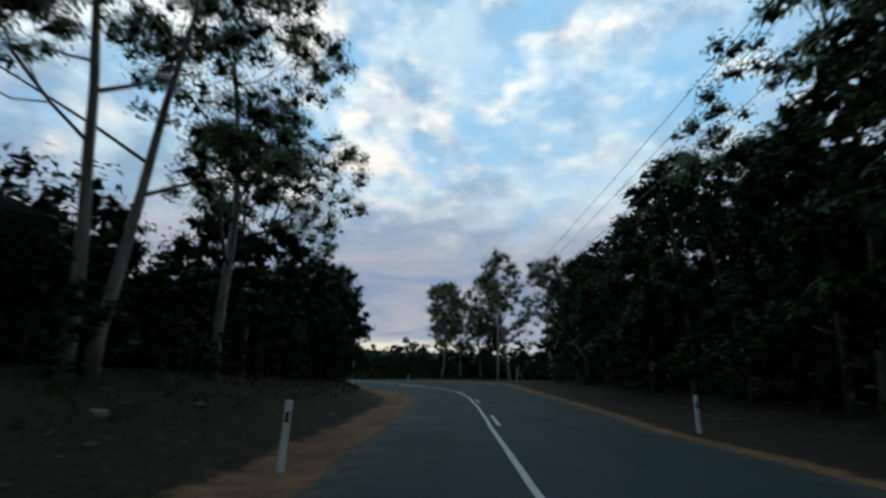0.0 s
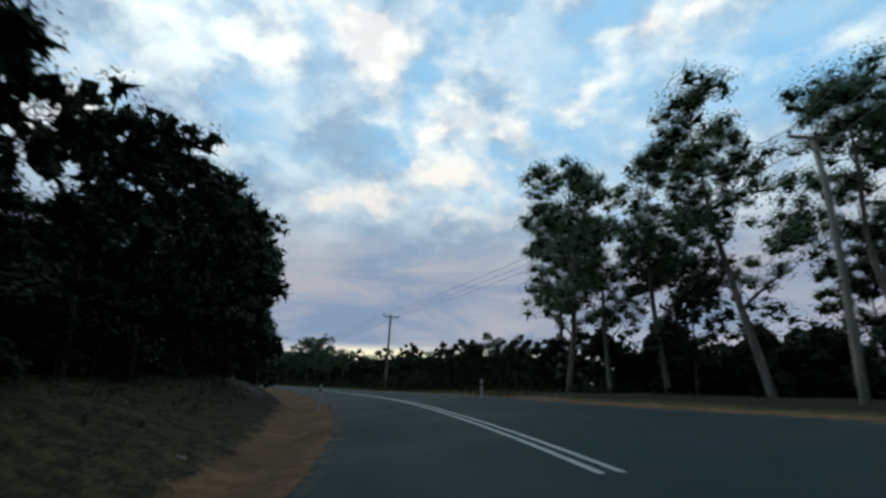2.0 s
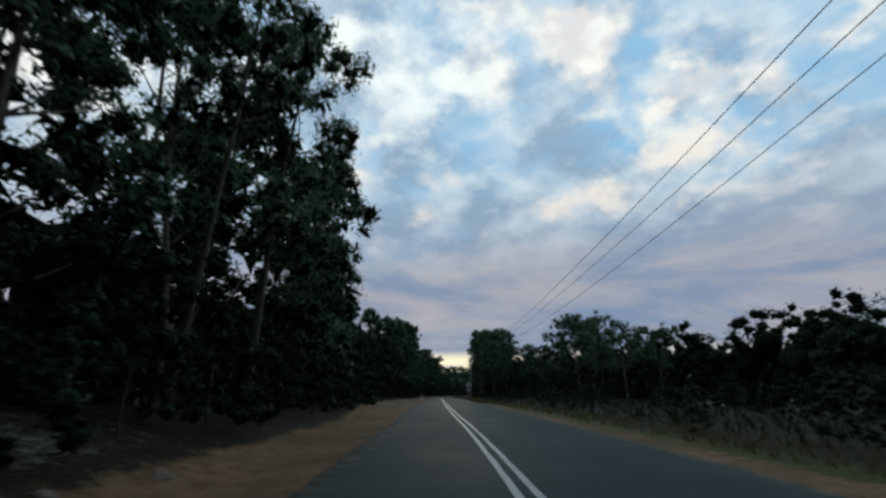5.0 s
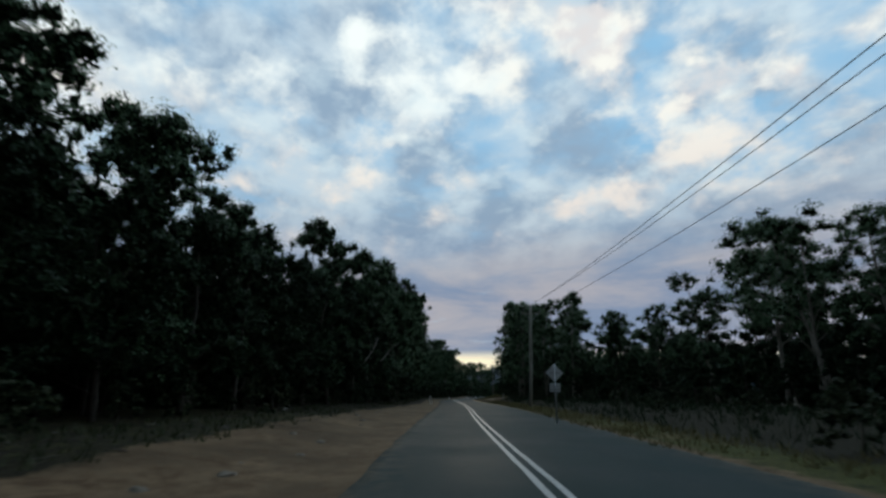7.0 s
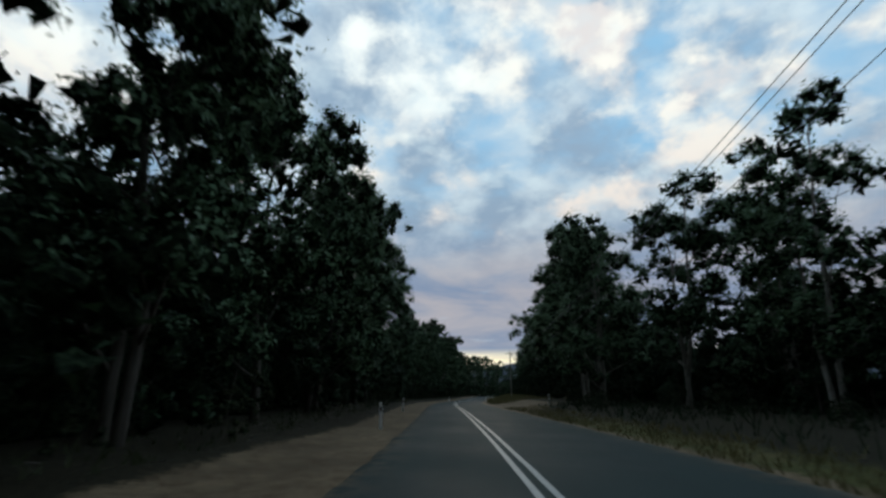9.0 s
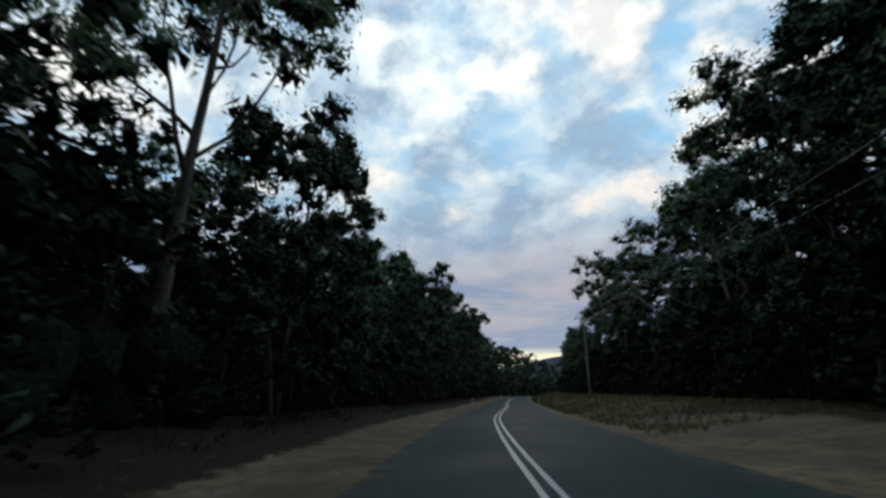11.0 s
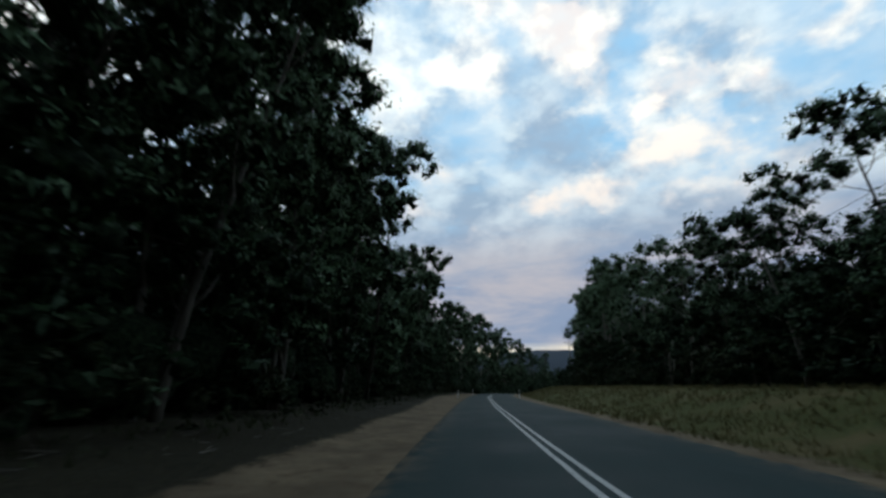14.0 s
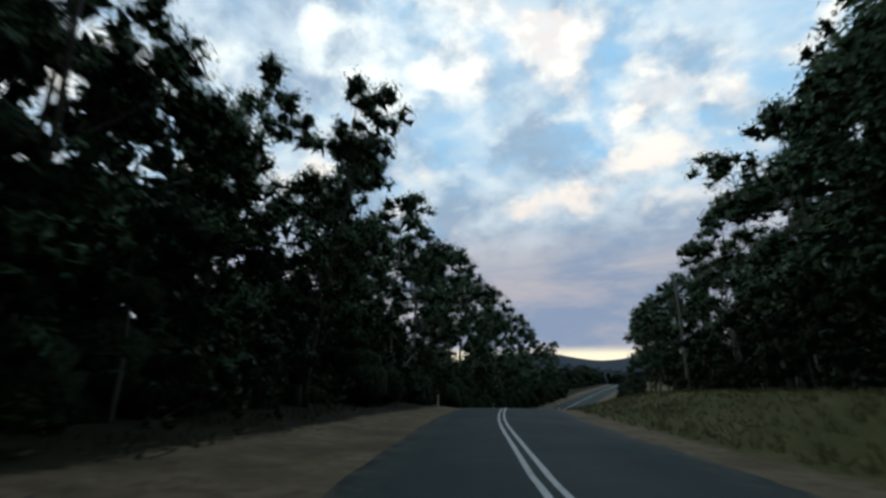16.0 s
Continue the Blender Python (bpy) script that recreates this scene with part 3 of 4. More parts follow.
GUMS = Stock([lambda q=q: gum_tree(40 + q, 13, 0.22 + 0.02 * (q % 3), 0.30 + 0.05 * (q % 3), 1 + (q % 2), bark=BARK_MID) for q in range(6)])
WIDE = Stock([lambda q=q: gum_tree(50 + q, 16, 0.28, 0.26 + 0.06 * (q % 2), 1 + (q % 2), per=80, leaf=(0.17, 0.065), fat=0.85, twigs=2, inner=4, limbs=12) for q in range(4)])
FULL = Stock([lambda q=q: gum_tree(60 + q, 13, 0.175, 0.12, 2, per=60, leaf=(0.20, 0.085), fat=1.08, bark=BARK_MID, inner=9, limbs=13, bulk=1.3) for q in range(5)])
TALL = Stock([lambda q=q: gum_tree(55 + q, 16, 0.19, 0.30 + 0.05 * (q % 2), 1, per=120, leaf=(0.17, 0.068), fat=0.95, twigs=2, inner=5) for q in range(4)])
FULL_FAR = Stock([lambda q=q: gum_tree(66 + q, 13, 0.18, 0.12, 2, per=46, leaf=(0.22, 0.095), fat=1.06, inner=7, limbs=12, bulk=1.25) for q in range(4)])
GUMS_FAR = Stock([lambda q=q: gum_tree(72 + q, 13, 0.22, 0.32, 1 + q % 2, per=48, leaf=(0.22, 0.092)) for q in range(4)])
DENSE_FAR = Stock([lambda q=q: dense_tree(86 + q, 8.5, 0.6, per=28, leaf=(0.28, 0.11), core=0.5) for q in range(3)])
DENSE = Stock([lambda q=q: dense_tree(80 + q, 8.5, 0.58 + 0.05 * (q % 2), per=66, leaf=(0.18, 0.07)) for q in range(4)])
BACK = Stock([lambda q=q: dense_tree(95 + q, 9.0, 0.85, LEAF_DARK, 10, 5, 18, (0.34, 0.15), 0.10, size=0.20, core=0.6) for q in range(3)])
SCRUB = Stock([lambda q=q: scrub(120 + q, 1.6) for q in range(5)])
THICK = Stock([lambda q=q: thicket(140 + q) for q in range(4)])


# ---- ground, road ----
def strip(name, s_list, cols, mat, layers=None, kind="structure", label="", category=""):
    """A sheet over the plan: for each s a row of (l, z)."""
    verts, faces, weights = [], [], []
    n = None
    for s in s_list:
        row = cols(s)
        n = len(row)
        for l, z, *w in row:
            x, y = place(s, l)
            verts.append((x, y, z))
            weights.append(w)
    for i in range(len(s_list) - 1):
        for j in range(n - 1):
            q = i * n + j
            faces.append((q, q + 1, q + n + 1, q + n))
    ob = mesh_object(name, verts, faces, mat, None, True)
    for c, attr in enumerate(layers or ()):
        at = ob.data.attributes.new(attr, "FLOAT", "POINT")
        at.data.foreach_set("value", np.array([w[c] for w in weights], dtype=np.float32))
    return tagged(ob, label, category, "", kind)


GRAVEL_LEFT = ((-80, 1.2), (0, 1.4), (25, 1.6), (40, 1.7), (50, 1.8), (62, 2.2), (90, 2.5), (112, 2.4), (120, 2.2), (138, 4.0), (160, 4.6), (176, 3.4), (200, 2.2), (240, 2.4), (262, 2.5), (300, 2.3), (330, 2.3), (362, 3.6), (385, 2.4), (900, 1.5))
GRAVEL_RIGHT = ((-80, 0.6), (20, 0.6), (42, 0.7), (54, 1.2), (70, 1.6), (90, 1.4), (120, 0.9), (150, 0.5), (205, 0.5), (216, 2.0), (224, 5.5), (240, 5.5), (250, 2.6), (258, 1.1), (300, 0.9), (350, 1.1), (385, 1.4), (900, 1.0))
GRASS_LEFT = ((-80, 0.25), (20, 0.35), (36, 0.52), (56, 0.45), (66, 0.2), (130, 0.30), (160, 0.45), (180, 0.15), (900, 0.1))
GRASS_RIGHT = ((-80, 0.1), (40, 0.2), (48, 0.7), (62, 0.5), (90, 0.6), (130, 0.65), (200, 0.65), (222, 0.3), (246, 0.4), (254, 0.75), (300, 0.85), (420, 0.85), (900, 0.6))
L_STEPS = [-34, -26, -20, -16, -13, -11, -9.5, -8.2, -7.2, -6.3, -5.6, -5.0, -4.4, -3.9, -3.4, -2.9, -2.5, -2.1, -1.7, -1.2, 0, 2, 3.4, 4.0, 4.4, 4.8, 5.2, 5.7, 6.2,
           6.8, 7.5, 8.3, 9.2, 10.2, 11.4, 13, 15, 18, 22, 28, 36]


def ground_row(s):
    le, re = along(LEFT_EDGE, s), along(RIGHT_EDGE, s)
    row = []
    for l in L_STEPS:
        dl, dr = le - l, l - re
        x, y = place(s, l)
        z = float(ground_z(s, l))
        off = max(dl, dr, 0)
        rough = min(off / 2.5, 1.0)
        z += rough * (0.10 * noise.noise((x * 0.35, y * 0.35, 1.7)) + 0.06 * noise.noise((x * 1.1, y * 1.1, 4.2)) + 0.03 * noise.noise((x * 2.7, y * 2.7, 8.2)))
        if abs(l) > 25:
            z -= (abs(l) - 25) * 0.35
        g = smooth(along(GRAVEL_LEFT, s) + 0.8 - dl, 0, 1.6) if dl > 0 else smooth(along(GRAVEL_RIGHT, s) + 0.8 - dr, 0, 1.6)
        h = along(GRASS_LEFT, s) if dl > 0 else along(GRASS_RIGHT, s)
        if dr > 0 and s < 222:
            h = h * (1 - smooth(dr, 1.6, 3.6))
        b = smooth(s, 56, 68) * (1 - smooth(s, 104, 116)) * smooth(dl, 2.2, 3.4) * (1 - smooth(dl, 5.2, 6.4))
        row.append((l, z, float(g), float(h), float(b) * 0.62))
    return row


strip("verge", np.concatenate([np.arange(-60, 420, 1.0), np.arange(420, 640, 4.0)]), ground_row, GROUND, ("gravel", "grass", "bare"), "structure",
      "sandy gravel shoulder, dry grass and leaf litter beside the road", "ground")


def road_row(s):
    le, mi, re = along(LEFT_EDGE, s), along(MIDDLE, s), along(RIGHT_EDGE, s)
    x, y = place(s, 0)
    le += 0.10 * noise.noise((s * 0.7, 3.1, 0)) + 0.05 * noise.noise((s * 2.9, 7.0, 0))
    re += 0.10 * noise.noise((s * 0.7, 9.1, 0)) + 0.05 * noise.noise((s * 2.9, 1.0, 0))
    z = float(road_z(s))
    ls = [le - 0.10, le, le + 0.25, le + 0.8, (le + mi) / 2, mi, (mi + re) / 2, re - 0.8, re - 0.25, re, re + 0.10]
    edge = [1, 0.85, 0.3, 0, 0, 0, 0, 0, 0.3, 0.85, 1]
    return [(l, z + float(tilt_z(s, l)) + 0.03 * (1 - abs((l - mi) / 3.4)) - (0.09 if i in (0, 10) else 0), e, l - mi) for i, (l, e) in enumerate(zip(ls, edge))]


strip("road", np.concatenate([np.arange(-60, 430, 0.5), np.arange(430, 640, 2.0)]), road_row, ASPHALT, ("edge", "lane"), "structure", "two-lane country road of dark worn asphalt", "road")


def crown_z(s, l):
    mi = along(MIDDLE, s)
    return float(road_z(s)) + float(tilt_z(s, l)) + 0.03 * (1 - abs((l - mi) / 3.4)) + 0.007


def road_line(s0, s1, off, width=0.10):
    def row(s):
        m = along(MIDDLE, s) + off + 0.012 * noise.noise((s * 0.8, off * 9, 0))
        w = width / 2 + 0.008 * noise.noise((s * 2.1, off * 5, 3))
        return [(m - w, crown_z(s, m - w)), (m, crown_z(s, m)), (m + w, crown_z(s, m + w))]
    return strip("road_line", np.linspace(s0, s1, max(3, int((s1 - s0) / 0.6))), row, PAINT, (), "structure", "worn white painted centre line on the asphalt", "road marking")


road_line(-40, 45.6, -0.03)
for s0 in (13.0, 23.2, 33.2, 42.9):
    road_line(s0, s0 + (3.4 if s0 < 40 else 2.5), 0.22)
road_line(47.2, 620, -0.12)
road_line(47.2, 620, 0.12)

# the land beyond, one sheet to the horizon
bm = bmesh.new()
bmesh.ops.create_grid(bm, x_segments=60, y_segments=60, size=4500)
for v in bm.verts:
    v.co.z = -3.6
ground = part("ground", bm, GROUND, None)
ground.location = (-100, 200, 0)
tagged(ground, "flat scrubby land reaching to the horizon", "ground", "", "structure")


def far_hill():
    """A long wooded mountain behind the forest."""
    verts, faces = [], []
    n, rows = 90, 9
    for j in range(rows):
        f = j / (rows - 1)
        for i in range(n):
            az = radians(50 - 62 * i / (n - 1))
            u = i / (n - 1)
            crest = 150 + 38 * math.exp(-((u - 0.43) / 0.13) ** 2) + 24 * math.exp(-((u - 0.66) / 0.10) ** 2) - 26 * math.exp(-((u - 0.55) / 0.05) ** 2)
            crest *= min(1, u / 0.34) ** 0.8
            crest += 7 * noise.noise((u * 22, 1.3, 0)) + 3 * noise.noise((u * 60, 4, 0))
            d = 2300 + 500 * f
            z = -10 + (crest + 10) * f ** 0.7 + 9 * noise.noise((u * 30, f * 5, 2.2)) * f * (1 - f)
            verts.append((-math.sin(az) * d - 100, math.cos(az) * d + 150, z))
    for j in range(rows - 1):
        for i in range(n - 1):
            q = j * n + i
            faces.append((q, q + 1, q + n + 1, q + n))
    return tagged(mesh_object("backdrop", verts, faces, HILL, None, True), "wooded mountain far beyond the road, tinted blue as by haze", "mountain", "", "structure")


far_hill()

# ---- trees on the left ----
for s, l, h in ((4, -8.5, 14), (9.5, -7.4, 15), (13.5, -6.6, 14), (19.5, -8.2, 13), (28, -7.2, 9.5)):
    WIDE.plant(s, l, h)
for s, l, h in ((7, -9.5, 4.6), (12, -9, 4.8), (16.5, -8.4, 6), (20, -7.6, 7.2), (23.5, -6.8, 6.8), (27, -6.4, 6.8), (30.5, -6.4, 7.5), (34, -6.6, 7.5), (38, -6.9, 8), (42, -7.1, 8.1), (46, -7.3, 8.4), (50, -7.5, 6.6), (54, -7.5, 8.2), (58, -7.5, 9.1), (62, -7.4, 9.2), (66, -7.2, 10.2), (70, -7.2, 9.3)):
    DENSE.plant(s, l, h)
for s, l, h in ((74, -7, 10.3), (79, -7, 12.6), (84.5, -6.8, 14.4), (89.5, -6.4, 16.4), (94.5, -6.5, 16.8), (125, -7.5, 17.2), (132, -8, 15.9), (139, -9.5, 15.9)):
    FULL.plant(s, l, h, None, 0.84)
for s, l, h in ((98, -7.4, 6.9), (102, -7.2, 9.4), (106.5, -7, 12.3), (112, -7, 15.4), (118, -7, 17.1)):
    GUMS.plant(s, l, h, None, 0.84)
for s, l, h in ((146, -12.5, 15.2), (151, -12.5, 13.4), (156, -12, 13.2), (161, -11.5, 12.7), (166, -11, 12.6), (172, -10, 13.4), (177.5, -9, 14.6), (183, -7.6, 14.5), (189, -6.4, 14.8), (196, -6.4, 15.5), (203, -6.6, 16.3), (210, -6.8, 17.4), (217, -7, 18.2), (223, -7.2, 14.2)):
    FULL.plant(s, l, h, None, 0.84)
for s, l, h in ((229.5, -7.6, 16.4), (236.5, -7.6, 21.2), (254.5, -6.8, 11.2)):
    GUMS.plant(s, l - 0.9, h)
for s, l, h in ((243, -7.2, 16.6), (249, -7.2, 15.2), (258.5, -7.5, 12.6), (265.5, -7, 12.2), (270.5, -7.4, 14.2), (275.5, -7, 16.2), (282.5, -6.6, 12.5), (289, -6.6, 11.6), (296, -7.0, 13.4), (303, -7.5, 14.8), (310.5, -7, 16.6), (317.5, -6.8, 17), (325, -6.8, 17.8), (331.5, -7, 18.7), (338, -7, 10.6), (345, -7, 14.6), (352, -7.4, 16.9), (359, -8.5, 16.4), (366, -8.2, 14.8), (372, -7.6, 13.2), (378, -7, 14.7), (385, -7, 16.1)):
    FULL.plant(s, l - 0.3, h, None, 0.82)
for s, l, h in ((392.5, -7, 17), (400, -7, 18), (408.5, -7, 19), (417, -7, 20), (427, -7, 20.5), (438, -7, 20), (451, -7, 17.2), (466, -7, 14.9), (482, -7, 13)):
    FULL_FAR.plant(s, l - 0.7, h)
for s in np.arange(28.5, 66, 8.5):
    BACK.plant(float(s), -11.8 - 1.2 * math.sin(s * 2), 7.5)

for s, l, h in ((79, -10.4, 15.1), (87, -9.8, 17.4), (109, -10, 14), (117, -10.4, 18.5), (268, -10.4, 15.5), (276.5, -10.4, 17), (287, -10.6, 20.5), (295, -10.6, 15.5), (302, -10.6, 16.6), (310, -10.4, 20.4), (319, -10.4, 20.9), (327, -10.4, 21.4), (335, -10.4, 18.5)):
    FULL_FAR.plant(s, l, h)

# ---- trees on the right ----
for s, l, h in ((12, 10.5, 15), (19, 12.5, 13)):
    GUMS.plant(s, l, h)
for s, l, h in ((1, 9.8, 9), (5, 9.6, 9.5), (9, 10.2, 10), (13, 10.4, 9.5), (17, 10.6, 9), (21, 10.8, 11.4), (25, 11.2, 11), (29, 11.6, 10.4), (33, 12.4, 10.6), (37, 13.4, 11), (41, 14.6, 10.6)):
    DENSE.plant(s, l, h)


def plant_at(stock, x, y, h):
    """Plant by world place, where the road's line is no help."""
    ob = stock.plant(0, 0, h)
    m = ob.matrix_basis.copy()
    m.translation = (x, y, -0.4 if y < 100 else 0.1)
    ob.matrix_basis = m
    return ob


for x, y, h in ((2.9, 70.3, 15.6), (3.4, 81, 18), (8.9, 71.5, 17.0), (6, 73.5, 14), (12.5, 67.4, 20.2), (18.2, 66, 19.2), (22.5, 68.5, 19), (27, 68.5, 20), (31, 66, 21)):
    plant_at(TALL, x, y, h)
for x, y, h in ((25.5, 71.5, 15), (30, 70, 16), (10.6, 72.5, 11.5), (20.5, 71, 11)):
    plant_at(FULL_FAR, x, y, h)
for x, y, h in ((7, 76, 4.6), (11, 75, 5), (15.5, 75, 5), (20, 74, 5.2), (25, 73, 5.4), (30, 71, 5.4), (2, 78, 3.6), (2, 95, 5), (-13, 108, 3), (-20, 118, 2.6), (0, 112, 6.5), (5, 106, 6.6)):
    plant_at(DENSE_FAR, x, y, h)
for s, l, h in ((215, 11.2, 15.1), (206, 12.5, 13.9), (198, 14, 12.8), (191, 16.5, 9.5), (184.5, 18.5, 9.2), (178, 20, 10.7), (221, 11.8, 16.8), (202, 16, 13.7), (194, 19, 10.3)):
    FULL_FAR.plant(s, l, h)
for s, l, h in ((171, 20.5, 12.4), (166.5, 20, 12), (162.5, 20.5, 10.3), (158.5, 20, 8.6), (154, 21.5, 9), (149, 23, 8), (173, 24, 12), (165, 24, 9.5), (157, 25, 8.7), (140, 38, 7.1), (126, 50, 11.4), (112, 57, 9.7), (133, 52, 13), (182, 26, 14.8), (147, 44, 8.8)):
    GUMS_FAR.plant(s, l, h)
for s, l, h in ((211, 17, 8), (205, 18, 8), (199, 20, 8.5), (193, 22, 8.5), (187, 24, 8.5), (181, 26, 8.5), (175, 26, 8.5), (169, 26, 8.5), (163, 27, 8.5), (157, 27, 8.5), (151, 28, 8.5), (145, 31, 9), (139, 35, 10), (133, 40, 10), (127, 44, 10), (121, 48, 10.5),
                (115, 52, 10.5), (109, 55, 10.5), (150, 40, 10.5), (143, 45, 11), (136, 50, 11), (129, 56, 11), (103, 58, 11), (97, 60, 11)):
    BACK.plant(s, l, h)
for s, l, h in ((228, 15, 17.6), (235, 16, 18.8), (250, 17.4, 19.8), (257, 17.6, 19.8), (278, 17.2, 19.4), (285, 16.5, 18.4), (298, 16.8, 17), (345, 17, 13.8), (351, 17.5, 13), (357, 17.5, 15), (363, 18, 17.4), (370, 18.5, 19.2)):
    (GUMS if s < 252 else GUMS_FAR).plant(s, l, h)
for s, l, h in ((241, 17, 19.6), (246, 17.6, 19.4), (264, 17.6, 19.6), (271, 17.5, 19.5), (291.5, 16.5, 18), (304, 16.4, 15), (310.5, 15.8, 11.6), (317, 15.8, 11.8), (324, 15.8, 11.5), (331, 15.8, 11.4), (338, 16.2, 12)):
    (FULL if s < 250 else FULL_FAR).plant(s, l, h)
for s, l, h in ((375.5, 18, 18.1), (381, 18.2, 16.6), (387, 19.5, 11), (395, 21, 10), (403, 22, 10), (412, 24, 9.5), (425, 26, 9.5), (440, 28, 9.5), (455, 28, 9.5)):
    FULL_FAR.plant(s, l, h)
for s in [*range(2, 44, 8), *range(378, 420, 8)]:
    BACK.plant(float(s), (16 if s < 60 else 26) + 1.2 * math.sin(s * 2), 9.5)



def woods(name, runs):
    """The unbroken woods behind the roadside trees, one mass of leafy clumps over stretches (s0, s1, l0, l1, height)."""
    rng = np.random.default_rng(len(name))
    clumps, tops, crowns = [], [], []
    for s0, s1, l0, l1, h in runs:
        for f in np.linspace(0, 1, int(math.hypot(s1 - s0, l1 - l0) / 1.9)):
            s, l = s0 + (s1 - s0) * f, l0 + (l1 - l0) * f
            top = h * (1 + 0.25 * noise.noise((s * 0.09, l * 0.2, 3)) + 0.12 * rng.uniform(-1, 1))
            layers = max(4, int(h / 1.35))
            for q in range(layers):
                x, y, z = spot(float(s + rng.uniform(-1.2, 1.2)), float(l + rng.uniform(-1.3, 1.3)))
                r = rng.uniform(1.3, 1.9)
                near = l0 > -12 and h > 7 and l0 < 0 and q >= layers * 0.4
                (tops if q == layers - 1 else crowns if near else clumps).append((x, y, z + 0.5 + (top - r - 0.5) * q / (layers - 1), r))
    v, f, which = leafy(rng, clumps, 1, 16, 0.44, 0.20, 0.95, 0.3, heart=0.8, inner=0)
    v2, f2, which2 = leafy(rng, tops, 6, 18, 0.30, 0.13, 0.9, 0.3)
    v, f, which = np.concatenate([v, v2]), np.concatenate([f, f2 + len(v)]), np.concatenate([which, which2])
    if crowns:
        v2, f2, which2 = leafy(rng, crowns, 5, 20, 0.26, 0.11, 0.95, 0.4, inner=13, bulk=1.45)
        v, f, which = np.concatenate([v, v2]), np.concatenate([f, f2 + len(v)]), np.concatenate([which, which2])
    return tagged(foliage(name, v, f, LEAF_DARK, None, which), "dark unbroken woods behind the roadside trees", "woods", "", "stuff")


woods("woods", ((0, 66, -10.5, -10.5, 5.2), (140, 184, -14.5, -12.5, 9.0), (-22, 66, -14.5, -15, 6.6), (66, 140, -15, -15, 8.0), (136, 184, -17.5, -15.5, 8.5), (180, 480, -15, -15, 9.0), (74, 140, -11.5, -11.5, 8.0), (184, 400, -11.5, -11.5, 10.5), (180, 400, -9.2, -9.2, 3.6), (382, 480, -6.6, -5.6, 4.6), (470, 560, -9, -7, 6)))
woods("woods_beyond", ((2, 30, 13.2, 14.2, 8.0), (30, 42, 14.2, 17, 7.0), (-4, 44, 19, 20.5, 8.0), (222, 375, 20.5, 21.5, 8.5), (375, 470, 29, 33, 7.5), (96, 150, 64, 40, 7.0), (150, 222, 33, 20, 7.5), (69, 61, 17, 42, 6.0), (44, 61, 21, 42, 6.5), (66, 58, 20, 44, 4.0), (98, 150, 40, 30, 8.0), (226, 300, 18, 18, 10.0), (300, 375, 18.5, 19.5, 8.5), (402, 440, 20, 20, 6), (440, 540, 12.5, 8.5, 4.0), (540, 600, -30, 20, 6)))

# ---- understorey ----
for s in np.arange(-6, 440, 4.8):
    deep = 5.0 if 140 < s < 174 else 2.2 if 174 <= s < 180 else 0.0
    THICK.plant(float(s), -7.6 - deep + 0.5 * math.sin(s * 3), (3.2 if s < 66 else 4.4) + 0.8 * math.sin(s * 5) + (1.2 if s > 180 else 0))
for s in np.arange(138, 184, 3.2):
    THICK.plant(float(s), -14.0 + 0.5 * math.sin(s * 2), 5.2 + 0.8 * math.sin(s * 5))
for s in np.arange(2, 45, 4.0):
    THICK.plant(float(s), 12.8 + 0.07 * s, 4.8 + 0.8 * math.sin(s))
for s in np.arange(146, 222, 3.6):
    THICK.plant(float(s), 23.5 - 0.16 * max(0, s - 165) + 0.8 * math.sin(s), 4.4 + 0.8 * math.sin(s * 3))
for s in np.arange(226, 420, 4.2):
    THICK.plant(float(s), (14.6 if s < 345 else 15.6 if s < 374 else 21.5) + 0.6 * math.sin(s * 3), 5.4 + 1.0 * math.sin(s * 5))
for i, (x, y) in enumerate([(2 + 2.9 * q, 79 - 0.3 * q) for q in range(13)] + [(-6 + 5 * q, 120 + 2 * q) for q in range(7)] + [(-22 + 6 * q, 128 + 1.0 * q) for q in range(6)]):
    plant_at(THICK, x, y, 5.2 + 0.7 * math.sin(i * 2.2))

for s in np.arange(72, 136, 3.0):
    THICK.plant(float(s), -5.3 + 0.3 * math.sin(s * 3), 2.7 + 0.5 * math.sin(s * 5))
for x, y, h in ((-3.5, 85.5, 5.7), (-5.2, 90.4, 6.3), (-1.2, 88, 4.7), (-7, 86.6, 4.1), (-9.2, 91, 4.5), (0.8, 85.5, 6.1), (4, 84, 6.1)):
    plant_at(DENSE, x, y, h)
for x, y in ((-12.6, 86.4), (-11.2, 86.6), (-10.4, 88.3), (-12.2, 89.6)):
    plant_at(SCRUB, x, y, 1.5)
for x, y in ((6, 70.5), (9, 71.5), (12, 69), (16, 70), (20, 68.5), (24, 68), (28, 66.5), (32, 65)):
    plant_at(THICK, x, y, 2.6 + 0.9 * math.sin(x * 1.7))
for s, l, h in ((146, -11, 7.5), (150, -10.6, 8), (154, -10.2, 8), (158, -10, 8.2), (162, -9.8, 8.4), (166, -9.6, 9), (170, -9.4, 9.6), (174, -8.8, 10), (178, -8, 10.5)):
    DENSE.plant(s, l, h)
for s, l, h in ((377, 18.5, 19.2), (381, 18.8, 19), (387, 18.8, 17), (393, 19.5, 17.5), (401, 19.5, 16)):
    FULL_FAR.plant(s, l, h)
for s, l, h in ((376, 14.6, 5), (381, 14.8, 5), (386, 15, 5), (392, 15.6, 5), (397, 16, 5), (403, 17, 4.6), (409, 18, 4)):
    THICK.plant(s, l, h)
for s, l, h in ((85.5, -8.2, 8.5), (90, -8.2, 9), (94.5, -8.6, 9), (99, -9, 7.5)):
    DENSE.plant(s, l, h)
DENSE.plant(180, 13.2, 7.4, None, 0.36)

